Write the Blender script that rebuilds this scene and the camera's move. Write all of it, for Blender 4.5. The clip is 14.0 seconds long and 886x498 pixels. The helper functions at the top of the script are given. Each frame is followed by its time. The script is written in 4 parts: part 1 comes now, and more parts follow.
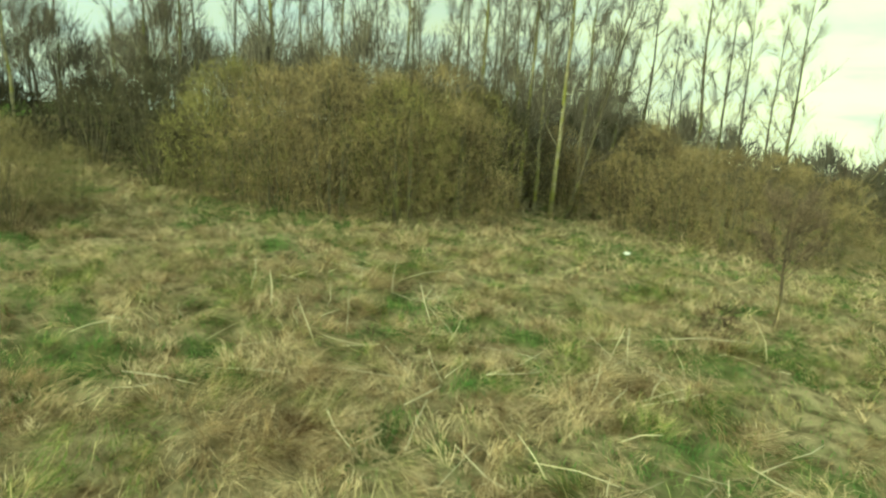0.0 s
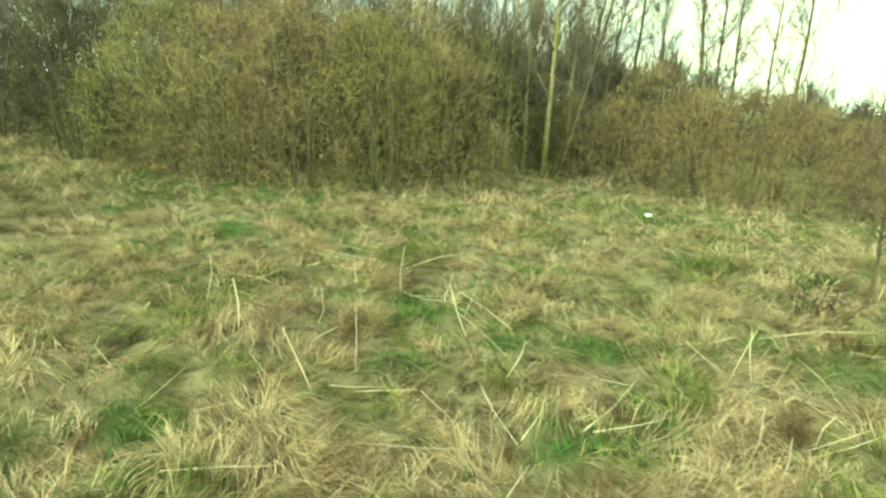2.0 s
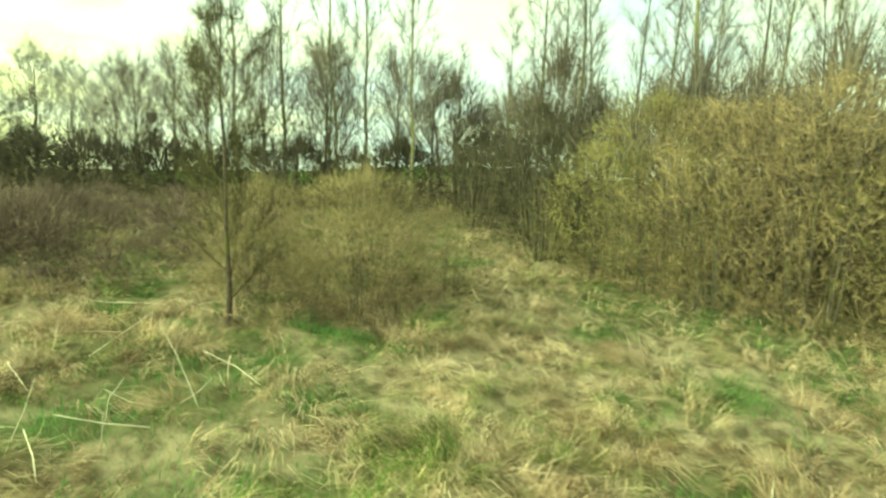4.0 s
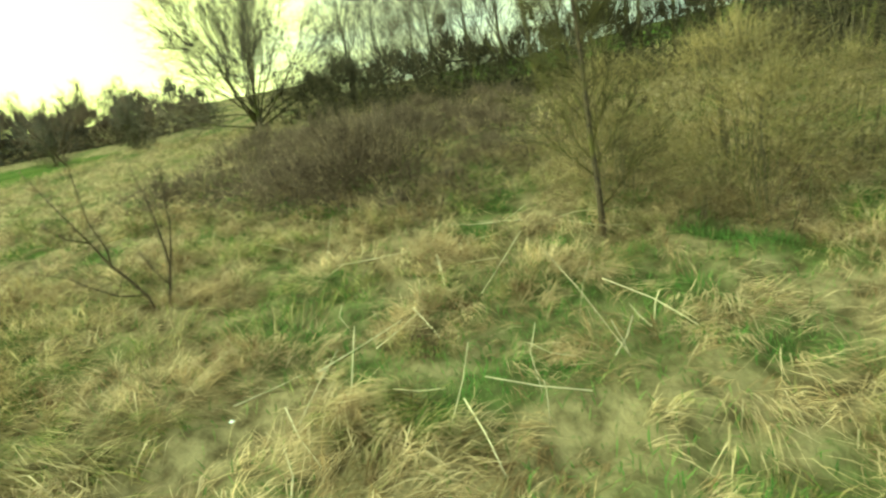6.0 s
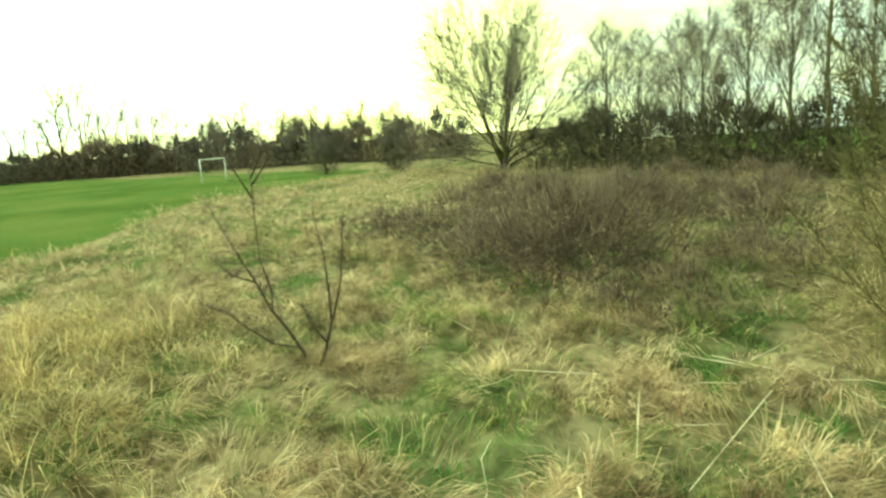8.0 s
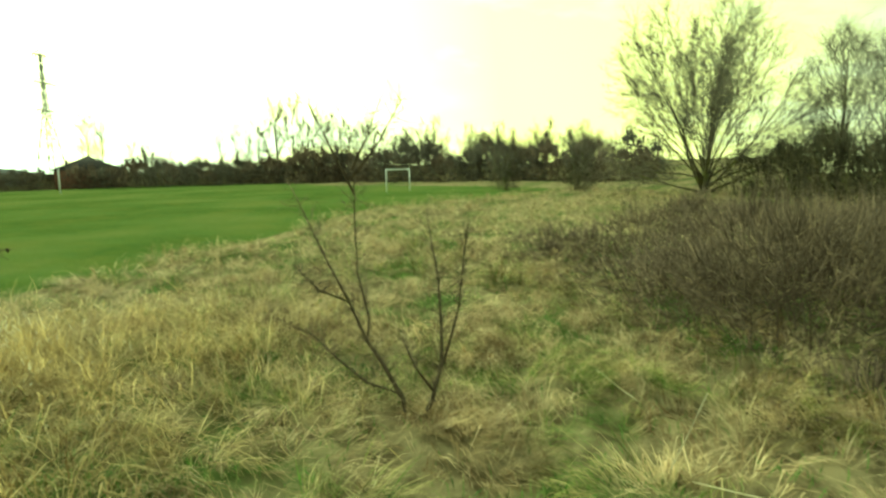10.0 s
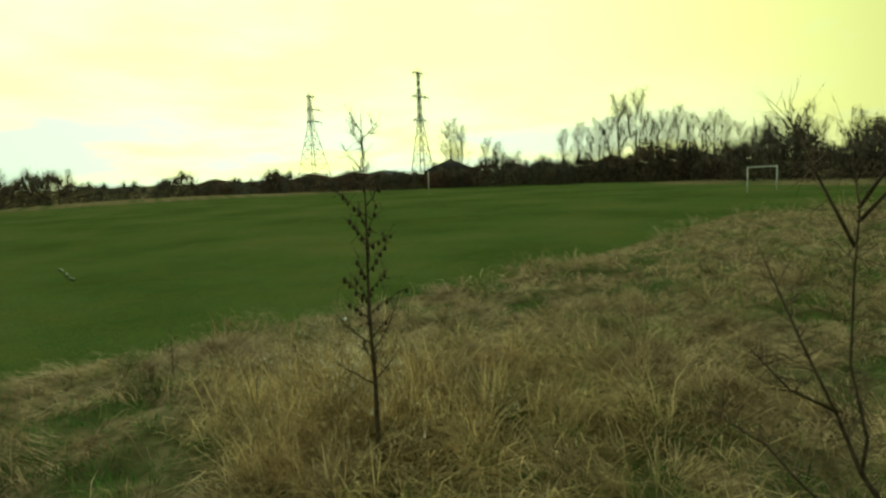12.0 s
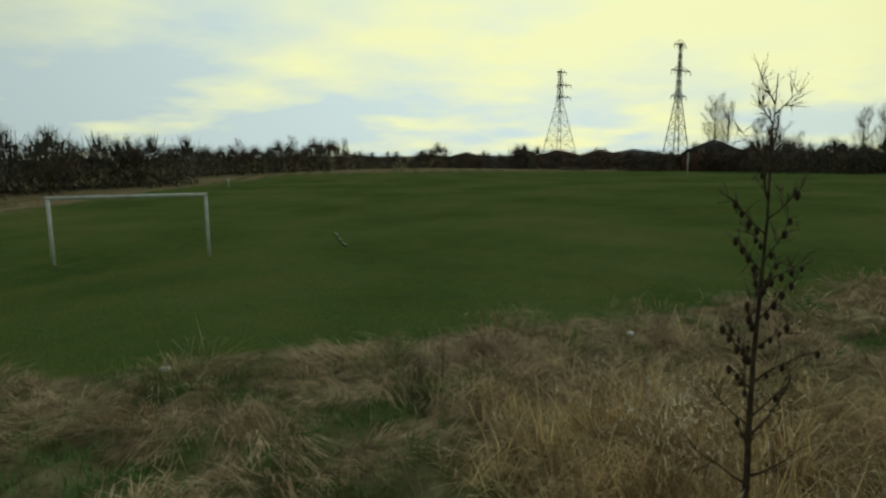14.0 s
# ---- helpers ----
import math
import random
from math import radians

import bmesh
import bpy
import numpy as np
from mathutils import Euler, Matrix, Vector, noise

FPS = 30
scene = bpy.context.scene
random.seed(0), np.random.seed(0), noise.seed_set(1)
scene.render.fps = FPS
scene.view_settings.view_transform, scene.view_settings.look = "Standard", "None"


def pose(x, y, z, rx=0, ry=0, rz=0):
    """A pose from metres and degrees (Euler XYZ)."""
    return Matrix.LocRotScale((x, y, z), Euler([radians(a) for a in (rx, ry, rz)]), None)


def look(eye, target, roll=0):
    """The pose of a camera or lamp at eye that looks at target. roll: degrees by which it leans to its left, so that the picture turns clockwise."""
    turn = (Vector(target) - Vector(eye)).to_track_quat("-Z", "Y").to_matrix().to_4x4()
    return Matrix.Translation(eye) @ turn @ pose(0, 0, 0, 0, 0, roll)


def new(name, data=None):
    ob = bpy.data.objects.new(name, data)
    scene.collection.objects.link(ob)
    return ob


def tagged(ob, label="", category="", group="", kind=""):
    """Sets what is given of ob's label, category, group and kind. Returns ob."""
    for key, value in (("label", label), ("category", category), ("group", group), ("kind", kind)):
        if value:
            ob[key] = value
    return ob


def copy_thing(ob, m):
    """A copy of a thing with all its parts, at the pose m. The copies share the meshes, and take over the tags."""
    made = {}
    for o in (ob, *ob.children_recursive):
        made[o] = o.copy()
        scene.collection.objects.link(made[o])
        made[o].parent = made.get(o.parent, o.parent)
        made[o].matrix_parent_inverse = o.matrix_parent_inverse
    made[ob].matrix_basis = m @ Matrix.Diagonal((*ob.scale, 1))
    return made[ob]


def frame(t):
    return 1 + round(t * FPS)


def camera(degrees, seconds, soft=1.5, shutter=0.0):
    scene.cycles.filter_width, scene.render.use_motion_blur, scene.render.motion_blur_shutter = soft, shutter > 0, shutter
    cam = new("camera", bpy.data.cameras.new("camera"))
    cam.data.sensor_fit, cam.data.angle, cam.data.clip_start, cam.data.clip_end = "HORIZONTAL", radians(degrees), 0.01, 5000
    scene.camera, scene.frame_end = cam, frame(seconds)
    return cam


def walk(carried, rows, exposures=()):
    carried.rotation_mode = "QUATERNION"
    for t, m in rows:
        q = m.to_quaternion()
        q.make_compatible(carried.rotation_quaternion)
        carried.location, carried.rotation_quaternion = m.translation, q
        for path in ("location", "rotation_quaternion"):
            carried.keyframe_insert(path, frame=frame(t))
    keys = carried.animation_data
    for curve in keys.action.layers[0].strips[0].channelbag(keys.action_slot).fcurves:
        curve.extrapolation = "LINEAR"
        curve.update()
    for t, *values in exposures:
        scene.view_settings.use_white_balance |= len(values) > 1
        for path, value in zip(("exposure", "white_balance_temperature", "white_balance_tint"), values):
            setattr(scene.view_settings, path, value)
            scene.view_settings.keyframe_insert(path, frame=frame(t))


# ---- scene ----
cam = camera(71.5, 14.0, soft=2.5, shutter=0.16)
PATH = [
    (0, -0.098, 0.460, 3.769, 23.81, -12.48, -2.54),
    (0.5, -0.827, 1.202, 3.637, 20.69, -10.33, 3.00),
    (1, -1.459, 1.822, 3.494, 19.80, -12.47, 4.98),
    (1.5, -2.004, 2.534, 3.410, 19.65, -16.37, 1.88),
    (2, -2.571, 3.343, 3.315, 19.24, -16.10, -0.73),
    (2.5, -3.262, 4.254, 3.247, 19.26, -11.27, -0.48),
    (3, -4.334, 4.803, 3.293, 31.81, -12.67, -2.79),
    (3.5, -5.333, 5.350, 3.157, 47.45, -12.51, -3.41),
    (4, -6.343, 5.425, 3.278, 56.82, -7.79, -2.06),
    (4.2, -6.718, 5.361, 3.323, 59.63, -7.15, -1.53),
    (6.3, -8.845, 4.753, 3.415, 87.26, -16.18, 11.20),
    (6.5, -8.975, 4.823, 3.451, 94.51, -13.08, 8.40),
    (7, -9.415, 5.095, 3.414, 99.54, -12.12, 2.50),
    (7.5, -10.089, 5.184, 3.561, 101.03, -14.17, 4.70),
    (7.7, -10.354, 5.273, 3.589, 101.84, -12.25, 4.30),
    (9.8, -13.032, 4.885, 3.168, 118.69, -10.96, 0.80),
    (10, -13.102, 4.854, 3.177, 121.63, -7.85, 1.40),
    (10.5, -13.440, 4.700, 3.290, 132.56, -7.77, 0.30),
    (11, -13.740, 4.150, 3.440, 149.71, -11.58, -3.07),
    (11.5, -13.667, 3.776, 3.517, 154.78, -10.69, -2.00),
    (12, -13.686, 3.076, 3.521, 151.89, -7.14, 2.57),
    (12.5, -13.502, 2.607, 3.552, 151.16, -8.79, 2.61),
    (13, -13.517, 2.130, 3.558, 168.39, -9.98, 2.75),
    (13.5, -13.526, 1.670, 3.565, 175.77, -10.86, 0.13),
    (14, -13.427, 1.150, 3.633, 174.01, -8.68, 0.49),
]
EXPOSURE = [(0.0, -0.40, 6000, -20), (1.5, -0.36, 5900, -21), (2.0, 0.08, 5850, -22), (3.0, 0.16, 5950, -26), (3.5, 0.18, 6050, -28), (4.0, 0.24, 6250, -24), (6.5, -0.04, 6300, -26), (7.5, 0.14, 6150, -23), (10.0, -0.34, 6700, -34), (11.0, -0.97, 7300, -29), (11.5, -1.27, 7300, -25), (12.0, -1.9, 6550, -18), (12.5, -2.34, 5900, 0), (13.0, -2.5, 5550, 6), (14.0, -2.54, 5500, 11)]
walk(cam, [(t, pose(x, y, z, 90 + pitch, roll, yaw)) for t, x, y, z, yaw, pitch, roll in PATH], EXPOSURE)

# ---- light ----
SUN_YAW, SUN_UP = 163.0, 24.0
sun_way = Vector((-math.sin(radians(SUN_YAW)) * math.cos(radians(SUN_UP)), math.cos(radians(SUN_YAW)) * math.cos(radians(SUN_UP)), math.sin(radians(SUN_UP))))


class Nodes:
    """A short way to write node trees."""

    def __init__(self, tree):
        self.tree = tree
        tree.nodes.clear()

    def add(self, kind):
        return self.tree.nodes.new(kind)

    def link(self, a, b):
        self.tree.links.new(a, b)

    def math(self, op, a, b=0.5, c=None, clamp=False):
        node = self.add("ShaderNodeMath")
        node.operation, node.use_clamp = op, clamp
        for n, v in enumerate((a, b, c)):
            if v is None:
                continue
            if isinstance(v, (int, float)):
                node.inputs[n].default_value = v
            else:
                self.link(v, node.inputs[n])
        return node.outputs[0]

    def noise(self, scale, detail=4, vector=None, rough=0.55):
        node = self.add("ShaderNodeTexNoise")
        node.inputs["Scale"].default_value, node.inputs["Detail"].default_value, node.inputs["Roughness"].default_value = scale, detail, rough
        if vector is not None:
            self.link(vector, node.inputs["Vector"])
        return node.outputs[0]

    def ramp(self, value, *stops):
        node = self.add("ShaderNodeValToRGB")
        while len(node.color_ramp.elements) < len(stops):
            node.color_ramp.elements.new(0.5)
        for e, (at, colour) in zip(node.color_ramp.elements, stops):
            e.position, e.color = at, (*colour, 1)
        self.link(value, node.inputs[0])
        return node.outputs[0]

    def mix(self, factor, a, b, blend="MIX"):
        node = self.add("ShaderNodeMix")
        node.data_type, node.blend_type = "RGBA", blend
        for n, v in ((0, factor), (6, a), (7, b)):
            if isinstance(v, (int, float)):
                node.inputs[n].default_value = v
            elif isinstance(v, tuple):
                node.inputs[n].default_value = (*v, 1)
            else:
                self.link(v, node.inputs[n])
        return node.outputs[2]


def build_sky():
    world = bpy.data.worlds.new("sky")
    scene.world = world
    world.use_nodes = True
    n = Nodes(world.node_tree)
    sky = n.add("ShaderNodeTexSky")
    sky.sky_type, sky.sun_disc, sky.sun_elevation, sky.sun_rotation = "NISHITA", False, radians(SUN_UP), radians(-SUN_YAW % 360)
    way = n.add("ShaderNodeTexCoord").outputs["Generated"]
    parts = n.add("ShaderNodeSeparateXYZ")
    n.link(way, parts.inputs[0])
    up = n.math("MAXIMUM", parts.outputs[2], 0.0)
    # clouds lie in a layer: stretch the way out over a flat sheet
    depth = n.math("ADD", up, 0.16)
    flat = n.add("ShaderNodeCombineXYZ")
    n.link(n.math("DIVIDE", parts.outputs[0], depth), flat.inputs[0])
    n.link(n.math("DIVIDE", parts.outputs[1], depth), flat.inputs[1])
    cloud = n.noise(1.15, 7, flat.outputs[0], 0.55)
    thin = n.ramp(cloud, (0.30, (0, 0, 0)), (0.70, (1, 1, 1)))
    dot = n.add("ShaderNodeVectorMath")
    dot.operation = "DOT_PRODUCT"
    n.link(way, dot.inputs[0])
    dot.inputs[1].default_value = sun_way
    facing = n.math("MULTIPLY_ADD", dot.outputs["Value"], 0.5, 0.5, clamp=True)
    toward = n.math("POWER", facing, 5.0)
    # thick grey cloud, and thin bright cloud that is warm round the sun and whiter at it
    grey = n.mix(n.math("POWER", facing, 2.6), (0.78, 0.88, 0.81), (4.2, 4.6, 3.7))
    south = n.add("ShaderNodeVectorMath")
    south.operation = "DOT_PRODUCT"
    n.link(way, south.inputs[0])
    south.inputs[1].default_value = (-math.sin(radians(172)), math.cos(radians(172)), 0.0)
    glare = n.ramp(south.outputs["Value"], (0.56, (0, 0, 0)), (0.86, (1, 1, 1)))
    west = n.add("ShaderNodeVectorMath")
    west.operation = "DOT_PRODUCT"
    n.link(way, west.inputs[0])
    west.inputs[1].default_value = (-math.sin(radians(132)), math.cos(radians(132)), 0.0)
    cream = n.ramp(west.outputs["Value"], (0.68, (0, 0, 0)), (0.94, (1, 1, 1)))
    bright = n.mix(glare, n.mix(cream, (1.25, 1.22, 0.74), (3.3, 3.1, 1.15)), (5.7, 5.3, 2.35))
    # the cloud is thinnest in the south-west
    opening = n.add("ShaderNodeVectorMath")
    opening.operation = "DOT_PRODUCT"
    n.link(way, opening.inputs[0])
    opening.inputs[1].default_value = (-math.sin(radians(128)), math.cos(radians(128)), 0.0)
    cover = n.math("ADD", thin, n.math("MULTIPLY_ADD", n.math("MAXIMUM", opening.outputs["Value"], 0.36), 1.5, -0.72), clamp=True)
    # and it opens again in the north
    north = n.add("ShaderNodeVectorMath")
    north.operation = "DOT_PRODUCT"
    n.link(way, north.inputs[0])
    north.inputs[1].default_value = (-math.sin(radians(-12)), math.cos(radians(-12)), 0.0)
    gap = n.ramp(north.outputs["Value"], (0.80, (0, 0, 0)), (0.985, (1, 1, 1)))
    bright = n.mix(gap, bright, (1.85, 1.8, 1.1))
    cover = n.math("ADD", cover, n.math("MULTIPLY", gap, 0.5), clamp=True)
    # a grey bank of cloud low in the south
    low = n.ramp(up, (0.05, (1, 1, 1)), (0.17, (0, 0, 0)))
    bank = n.math("MULTIPLY", n.math("MULTIPLY", low, glare), n.ramp(n.noise(0.8, 5, flat.outputs[0]), (0.40, (0, 0, 0)), (0.56, (0.9, 0.9, 0.9))))
    cover = n.math("SUBTRACT", cover, bank, clamp=True)
    colour = n.mix(cover, grey, bright)
    back_a, back_b, both = n.add("ShaderNodeBackground"), n.add("ShaderNodeBackground"), n.add("ShaderNodeAddShader")
    n.link(sky.outputs[0], back_a.inputs[0])
    back_a.inputs[1].default_value = 0.006
    n.link(colour, back_b.inputs[0])
    back_b.inputs[1].default_value = 1.0
    n.link(back_a.outputs[0], both.inputs[0])
    n.link(back_b.outputs[0], both.inputs[1])
    n.link(both.outputs[0], n.add("ShaderNodeOutputWorld").inputs[0])


build_sky()
sun = new("sun", bpy.data.lights.new("sun", "SUN"))
sun.data.energy, sun.data.angle, sun.data.color = 3.1, radians(6), (1.0, 0.93, 0.78)
sun.matrix_world = look(sun_way * 60, (0, 0, 0))


# ---- materials ----
def surface(name, rough=0.8, metal=0.0):
    m = bpy.data.materials.new(name)
    m.use_nodes = True
    n = Nodes(m.node_tree)
    out, bsdf = n.add("ShaderNodeOutputMaterial"), n.add("ShaderNodeBsdfPrincipled")
    n.link(bsdf.outputs[0], out.inputs[0])
    bsdf.inputs["Roughness"].default_value, bsdf.inputs["Metallic"].default_value = rough, metal
    bsdf.inputs["Specular IOR Level"].default_value = 0.12
    return m, n, bsdf


def bumped(n, bsdf, height, strength=0.4, distance=0.02):
    bump = n.add("ShaderNodeBump")
    bump.inputs["Strength"].default_value, bump.inputs["Distance"].default_value = strength, distance
    n.link(height, bump.inputs["Height"])
    n.link(bump.outputs[0], bsdf.inputs["Normal"])


def place_of(n):
    return n.add("ShaderNodeNewGeometry").outputs["Position"]


def island(n):
    return n.add("ShaderNodeNewGeometry").outputs["Random Per Island"]


def blade_material(name, dry, lush, patch=0.35, bias=0.5, spread=0.16, brown_shade_at=0.40, thin=0.27):
    """Grass blades: each its own tone, in drifts of two mixes, with dead brown patches that double as painted shade in
    the hollows.
    """
    m, n, bsdf = surface(name, 0.7)
    rnd, pos = island(n), place_of(n)
    a = n.ramp(rnd, *dry)
    b = n.ramp(rnd, *lush)
    drift = n.ramp(n.noise(patch, 5, pos), (bias - spread, (0, 0, 0)), (bias + spread, (1, 1, 1)))
    # dead brown patches, with the shade of hollows under tussocks put into their colour
    brown_shade = n.ramp(n.noise(2.0, 6, pos), (brown_shade_at - 0.04, (0.36, 0.29, 0.22)), (brown_shade_at + 0.06, (0.92, 0.90, 0.86)), (brown_shade_at + 0.24, (1.26, 1.21, 1.11)))
    # tussocks vary at random; the darkest tones are painted shade between clumps
    clump = n.add("ShaderNodeAttribute")
    clump.attribute_name = "tone"
    tone = n.ramp(clump.outputs["Fac"], (0.0, (0.27, 0.21, 0.16)), (0.25, (0.70, 0.63, 0.54)), (0.55, (1.0, 1.0, 1.0)), (1.0, (1.26, 1.24, 1.18)))
    colour = n.mix(1.0, n.mix(1.0, n.mix(drift, a, b), brown_shade, "MULTIPLY"), tone, "MULTIPLY")
    n.link(colour, bsdf.inputs["Base Color"])
    # thin blades let light through
    glow, both = n.add("ShaderNodeBsdfTranslucent"), n.add("ShaderNodeMixShader")
    n.link(colour, glow.inputs[0])
    both.inputs[0].default_value = thin
    n.link(bsdf.outputs[0], both.inputs[1])
    n.link(glow.outputs[0], both.inputs[2])
    out = next(node for node in n.tree.nodes if node.type == "OUTPUT_MATERIAL")
    n.link(both.outputs[0], out.inputs[0])
    return m


STRAW = ((0.0, (0.24, 0.17, 0.108)), (0.3, (0.42, 0.33, 0.21)), (0.7, (0.55, 0.435, 0.288)), (1.0, (0.69, 0.57, 0.41)))
MIXED = ((0.0, (0.045, 0.085, 0.018)), (0.45, (0.12, 0.21, 0.035)), (0.6, (0.27, 0.25, 0.10)), (1.0, (0.52, 0.44, 0.24)))
LUSH = ((0.0, (0.035, 0.085, 0.020)), (0.5, (0.075, 0.165, 0.038)), (1.0, (0.16, 0.26, 0.075)))
GOLD = ((0.0, (0.20, 0.147, 0.075)), (0.5, (0.50, 0.405, 0.222)), (1.0, (0.76, 0.65, 0.405)))
mat_dry_grass = blade_material("dry_grass", STRAW, MIXED, 0.75, 0.54, 0.05)
mat_green_grass = blade_material("green_grass", LUSH, MIXED, 0.9, 0.66, brown_shade_at=0.28)
mat_gold_grass = blade_material("golden_grass", GOLD, STRAW, 0.9, 0.66, 0.08, brown_shade_at=0.34, thin=0.46)
mat_mown = blade_material("mown_grass", ((0, (0.085, 0.13, 0.028)), (1, (0.12, 0.17, 0.042))), ((0, (0.10, 0.13, 0.034)), (1, (0.16, 0.18, 0.06))), 0.25)


def ground_material():
    m, n, bsdf = surface("ground", 1.0)
    bsdf.inputs["Specular IOR Level"].default_value = 0.0
    pos = place_of(n)
    mask = n.add("ShaderNodeAttribute")
    mask.attribute_name = "mown"
    mown = mask.outputs["Fac"]
    rough_a = n.ramp(n.noise(0.55, 5, pos), (0.36, (0.25, 0.20, 0.115)), (0.54, (0.31, 0.252, 0.145)), (0.68, (0.085, 0.13, 0.034)))
    rough = n.mix(n.ramp(n.noise(3.6, 6, pos), (0.33, (0, 0, 0)), (0.60, (1, 1, 1))), (0.085, 0.066, 0.036), rough_a)
    fresh = n.add("ShaderNodeAttribute")
    fresh.attribute_name = "lush"
    rough = n.mix(n.math("MULTIPLY", fresh.outputs["Fac"], 0.85), rough, n.ramp(n.noise(5.0, 5, pos), (0.35, (0.045, 0.060, 0.020)), (0.65, (0.085, 0.130, 0.036))))
    lawn_a = n.ramp(n.noise(0.12, 6, pos), (0.36, (0.060, 0.100, 0.028)), (0.50, (0.094, 0.140, 0.044)), (0.64, (0.150, 0.166, 0.062)))
    lawn_a = n.mix(n.ramp(n.noise(0.45, 4, pos), (0.5, (0, 0, 0)), (0.7, (0.75, 0.75, 0.75))), lawn_a, (0.14, 0.145, 0.045))
    lawn = n.mix(n.ramp(n.noise(1.6, 5, pos), (0.36, (0, 0, 0)), (0.64, (0.6, 0.6, 0.6))), lawn_a, (0.115, 0.14, 0.034))
    lawn = n.mix(n.ramp(n.noise(22.0, 3, pos), (0.4, (0, 0, 0)), (0.65, (0.55, 0.55, 0.55))), lawn, (0.040, 0.060, 0.014))
    edge = n.ramp(n.math("ADD", mown, n.math("MULTIPLY_ADD", n.noise(0.9, 5, pos), 0.7, -0.35)), (0.42, (0, 0, 0)), (0.58, (1, 1, 1)))
    n.link(n.mix(edge, rough, lawn), bsdf.inputs["Base Color"])
    bumped(n, bsdf, n.noise(14.0, 5, pos), 0.7, 0.06)
    return m


def bark_material(name, dark, light, moss=(0.16, 0.17, 0.05), moss_amount=0.4, scale=6.0):
    m, n, bsdf = surface(name, 0.85)
    pos = place_of(n)
    tone = n.ramp(n.noise(scale, 5, pos), (0.34, dark), (0.66, light))
    patches = n.ramp(n.noise(1.3, 4, pos), (0.60 - 0.3 * moss_amount, (0, 0, 0)), (0.74 - 0.3 * moss_amount, (1, 1, 1)))
    n.link(n.mix(patches, tone, moss), bsdf.inputs["Base Color"])
    bumped(n, bsdf, n.noise(scale * 5, 4, pos), 0.5, 0.01)
    return m


def twig_material(name, *stops):
    m, n, bsdf = surface(name, 0.8)
    tone = n.ramp(island(n), *stops)
    shift = n.ramp(n.noise(0.75, 4, place_of(n)), (0.34, (0.52, 0.48, 0.46)), (0.48, (0.96, 0.94, 0.92)), (0.64, (1.28, 1.24, 1.10)))
    n.link(n.mix(1.0, tone, shift, "MULTIPLY"), bsdf.inputs["Base Color"])
    return m


def plain_material(name, colour, worn, rough=0.6, metal=0.0, scale=3.0):
    m, n, bsdf = surface(name, rough, metal)
    pos = place_of(n)
    n.link(n.mix(n.ramp(n.noise(scale, 6, pos), (0.45, (0, 0, 0)), (0.72, (1, 1, 1))), colour, worn), bsdf.inputs["Base Color"])
    bumped(n, bsdf, n.noise(scale * 12, 3, pos), 0.15, 0.004)
    return m


mat_ground = ground_material()
mat_birch = bark_material("pale_bark", (0.15, 0.13, 0.08), (0.34, 0.30, 0.18), (0.20, 0.19, 0.055), 0.5)
mat_bark = bark_material("dark_bark", (0.06, 0.05, 0.035), (0.16, 0.135, 0.09), (0.13, 0.13, 0.045), 0.4)
mat_black_bark = bark_material("sapling_bark", (0.05, 0.038, 0.028), (0.13, 0.10, 0.065), (0.12, 0.11, 0.04), 0.2, 14)
mat_willow = twig_material("willow_twigs", (0.0, (0.070, 0.052, 0.030)), (0.35, (0.20, 0.153, 0.085)), (0.7, (0.325, 0.25, 0.132)), (1.0, (0.44, 0.345, 0.18)))
mat_bud = twig_material("willow_buds", (0.0, (0.10, 0.085, 0.034)), (0.5, (0.19, 0.16, 0.062)), (1.0, (0.29, 0.25, 0.095)))
mat_olive = twig_material("olive_twigs", (0.0, (0.085, 0.072, 0.031)), (0.5, (0.205, 0.180, 0.072)), (1.0, (0.33, 0.302, 0.118)))
mat_bush = twig_material("bush_twigs", (0.0, (0.08, 0.064, 0.034)), (0.5, (0.195, 0.156, 0.079)), (1.0, (0.315, 0.258, 0.13)))
mat_young = twig_material("young_twigs", (0.0, (0.035, 0.032, 0.014)), (0.5, (0.08, 0.072, 0.029)), (1.0, (0.14, 0.128, 0.046)))
mat_twig = twig_material("tree_twigs", (0.0, (0.066, 0.057, 0.045)), (0.6, (0.160, 0.138, 0.105)), (1.0, (0.26, 0.228, 0.175)))
mat_dark_twig = twig_material("hedge_twigs", (0.0, (0.028, 0.03, 0.018)), (0.6, (0.07, 0.06, 0.036)), (1.0, (0.12, 0.10, 0.06)))
mat_far = twig_material("far_twigs", (0.0, (0.06, 0.056, 0.047)), (0.6, (0.12, 0.108, 0.088)), (1.0, (0.19, 0.17, 0.14)))
mat_bramble = twig_material("bramble_twigs", (0.0, (0.045, 0.032, 0.026)), (0.5, (0.122, 0.09, 0.067)), (1.0, (0.24, 0.18, 0.128)))
mat_stalk = twig_material("dead_stalk", (0.0, (0.50, 0.43, 0.29)), (1.0, (0.74, 0.67, 0.50)))
mat_white_paint = plain_material("white_paint", (0.78, 0.79, 0.76), (0.55, 0.55, 0.50), 0.5)
mat_steel = plain_material("galvanised_steel", (0.23, 0.24, 0.25), (0.15, 0.15, 0.15), 0.6, 0.3)
mat_litter = plain_material("white_plastic", (0.82, 0.83, 0.82), (0.6, 0.6, 0.58), 0.4)
mat_dock = twig_material("dock_stems", (0.0, (0.030, 0.020, 0.014)), (0.6, (0.075, 0.048, 0.034)), (1.0, (0.15, 0.10, 0.07)))
mat_line = plain_material("worn_line_paint", (0.20, 0.24, 0.14), (0.11, 0.16, 0.06), 0.9, 0.0, 9.0)
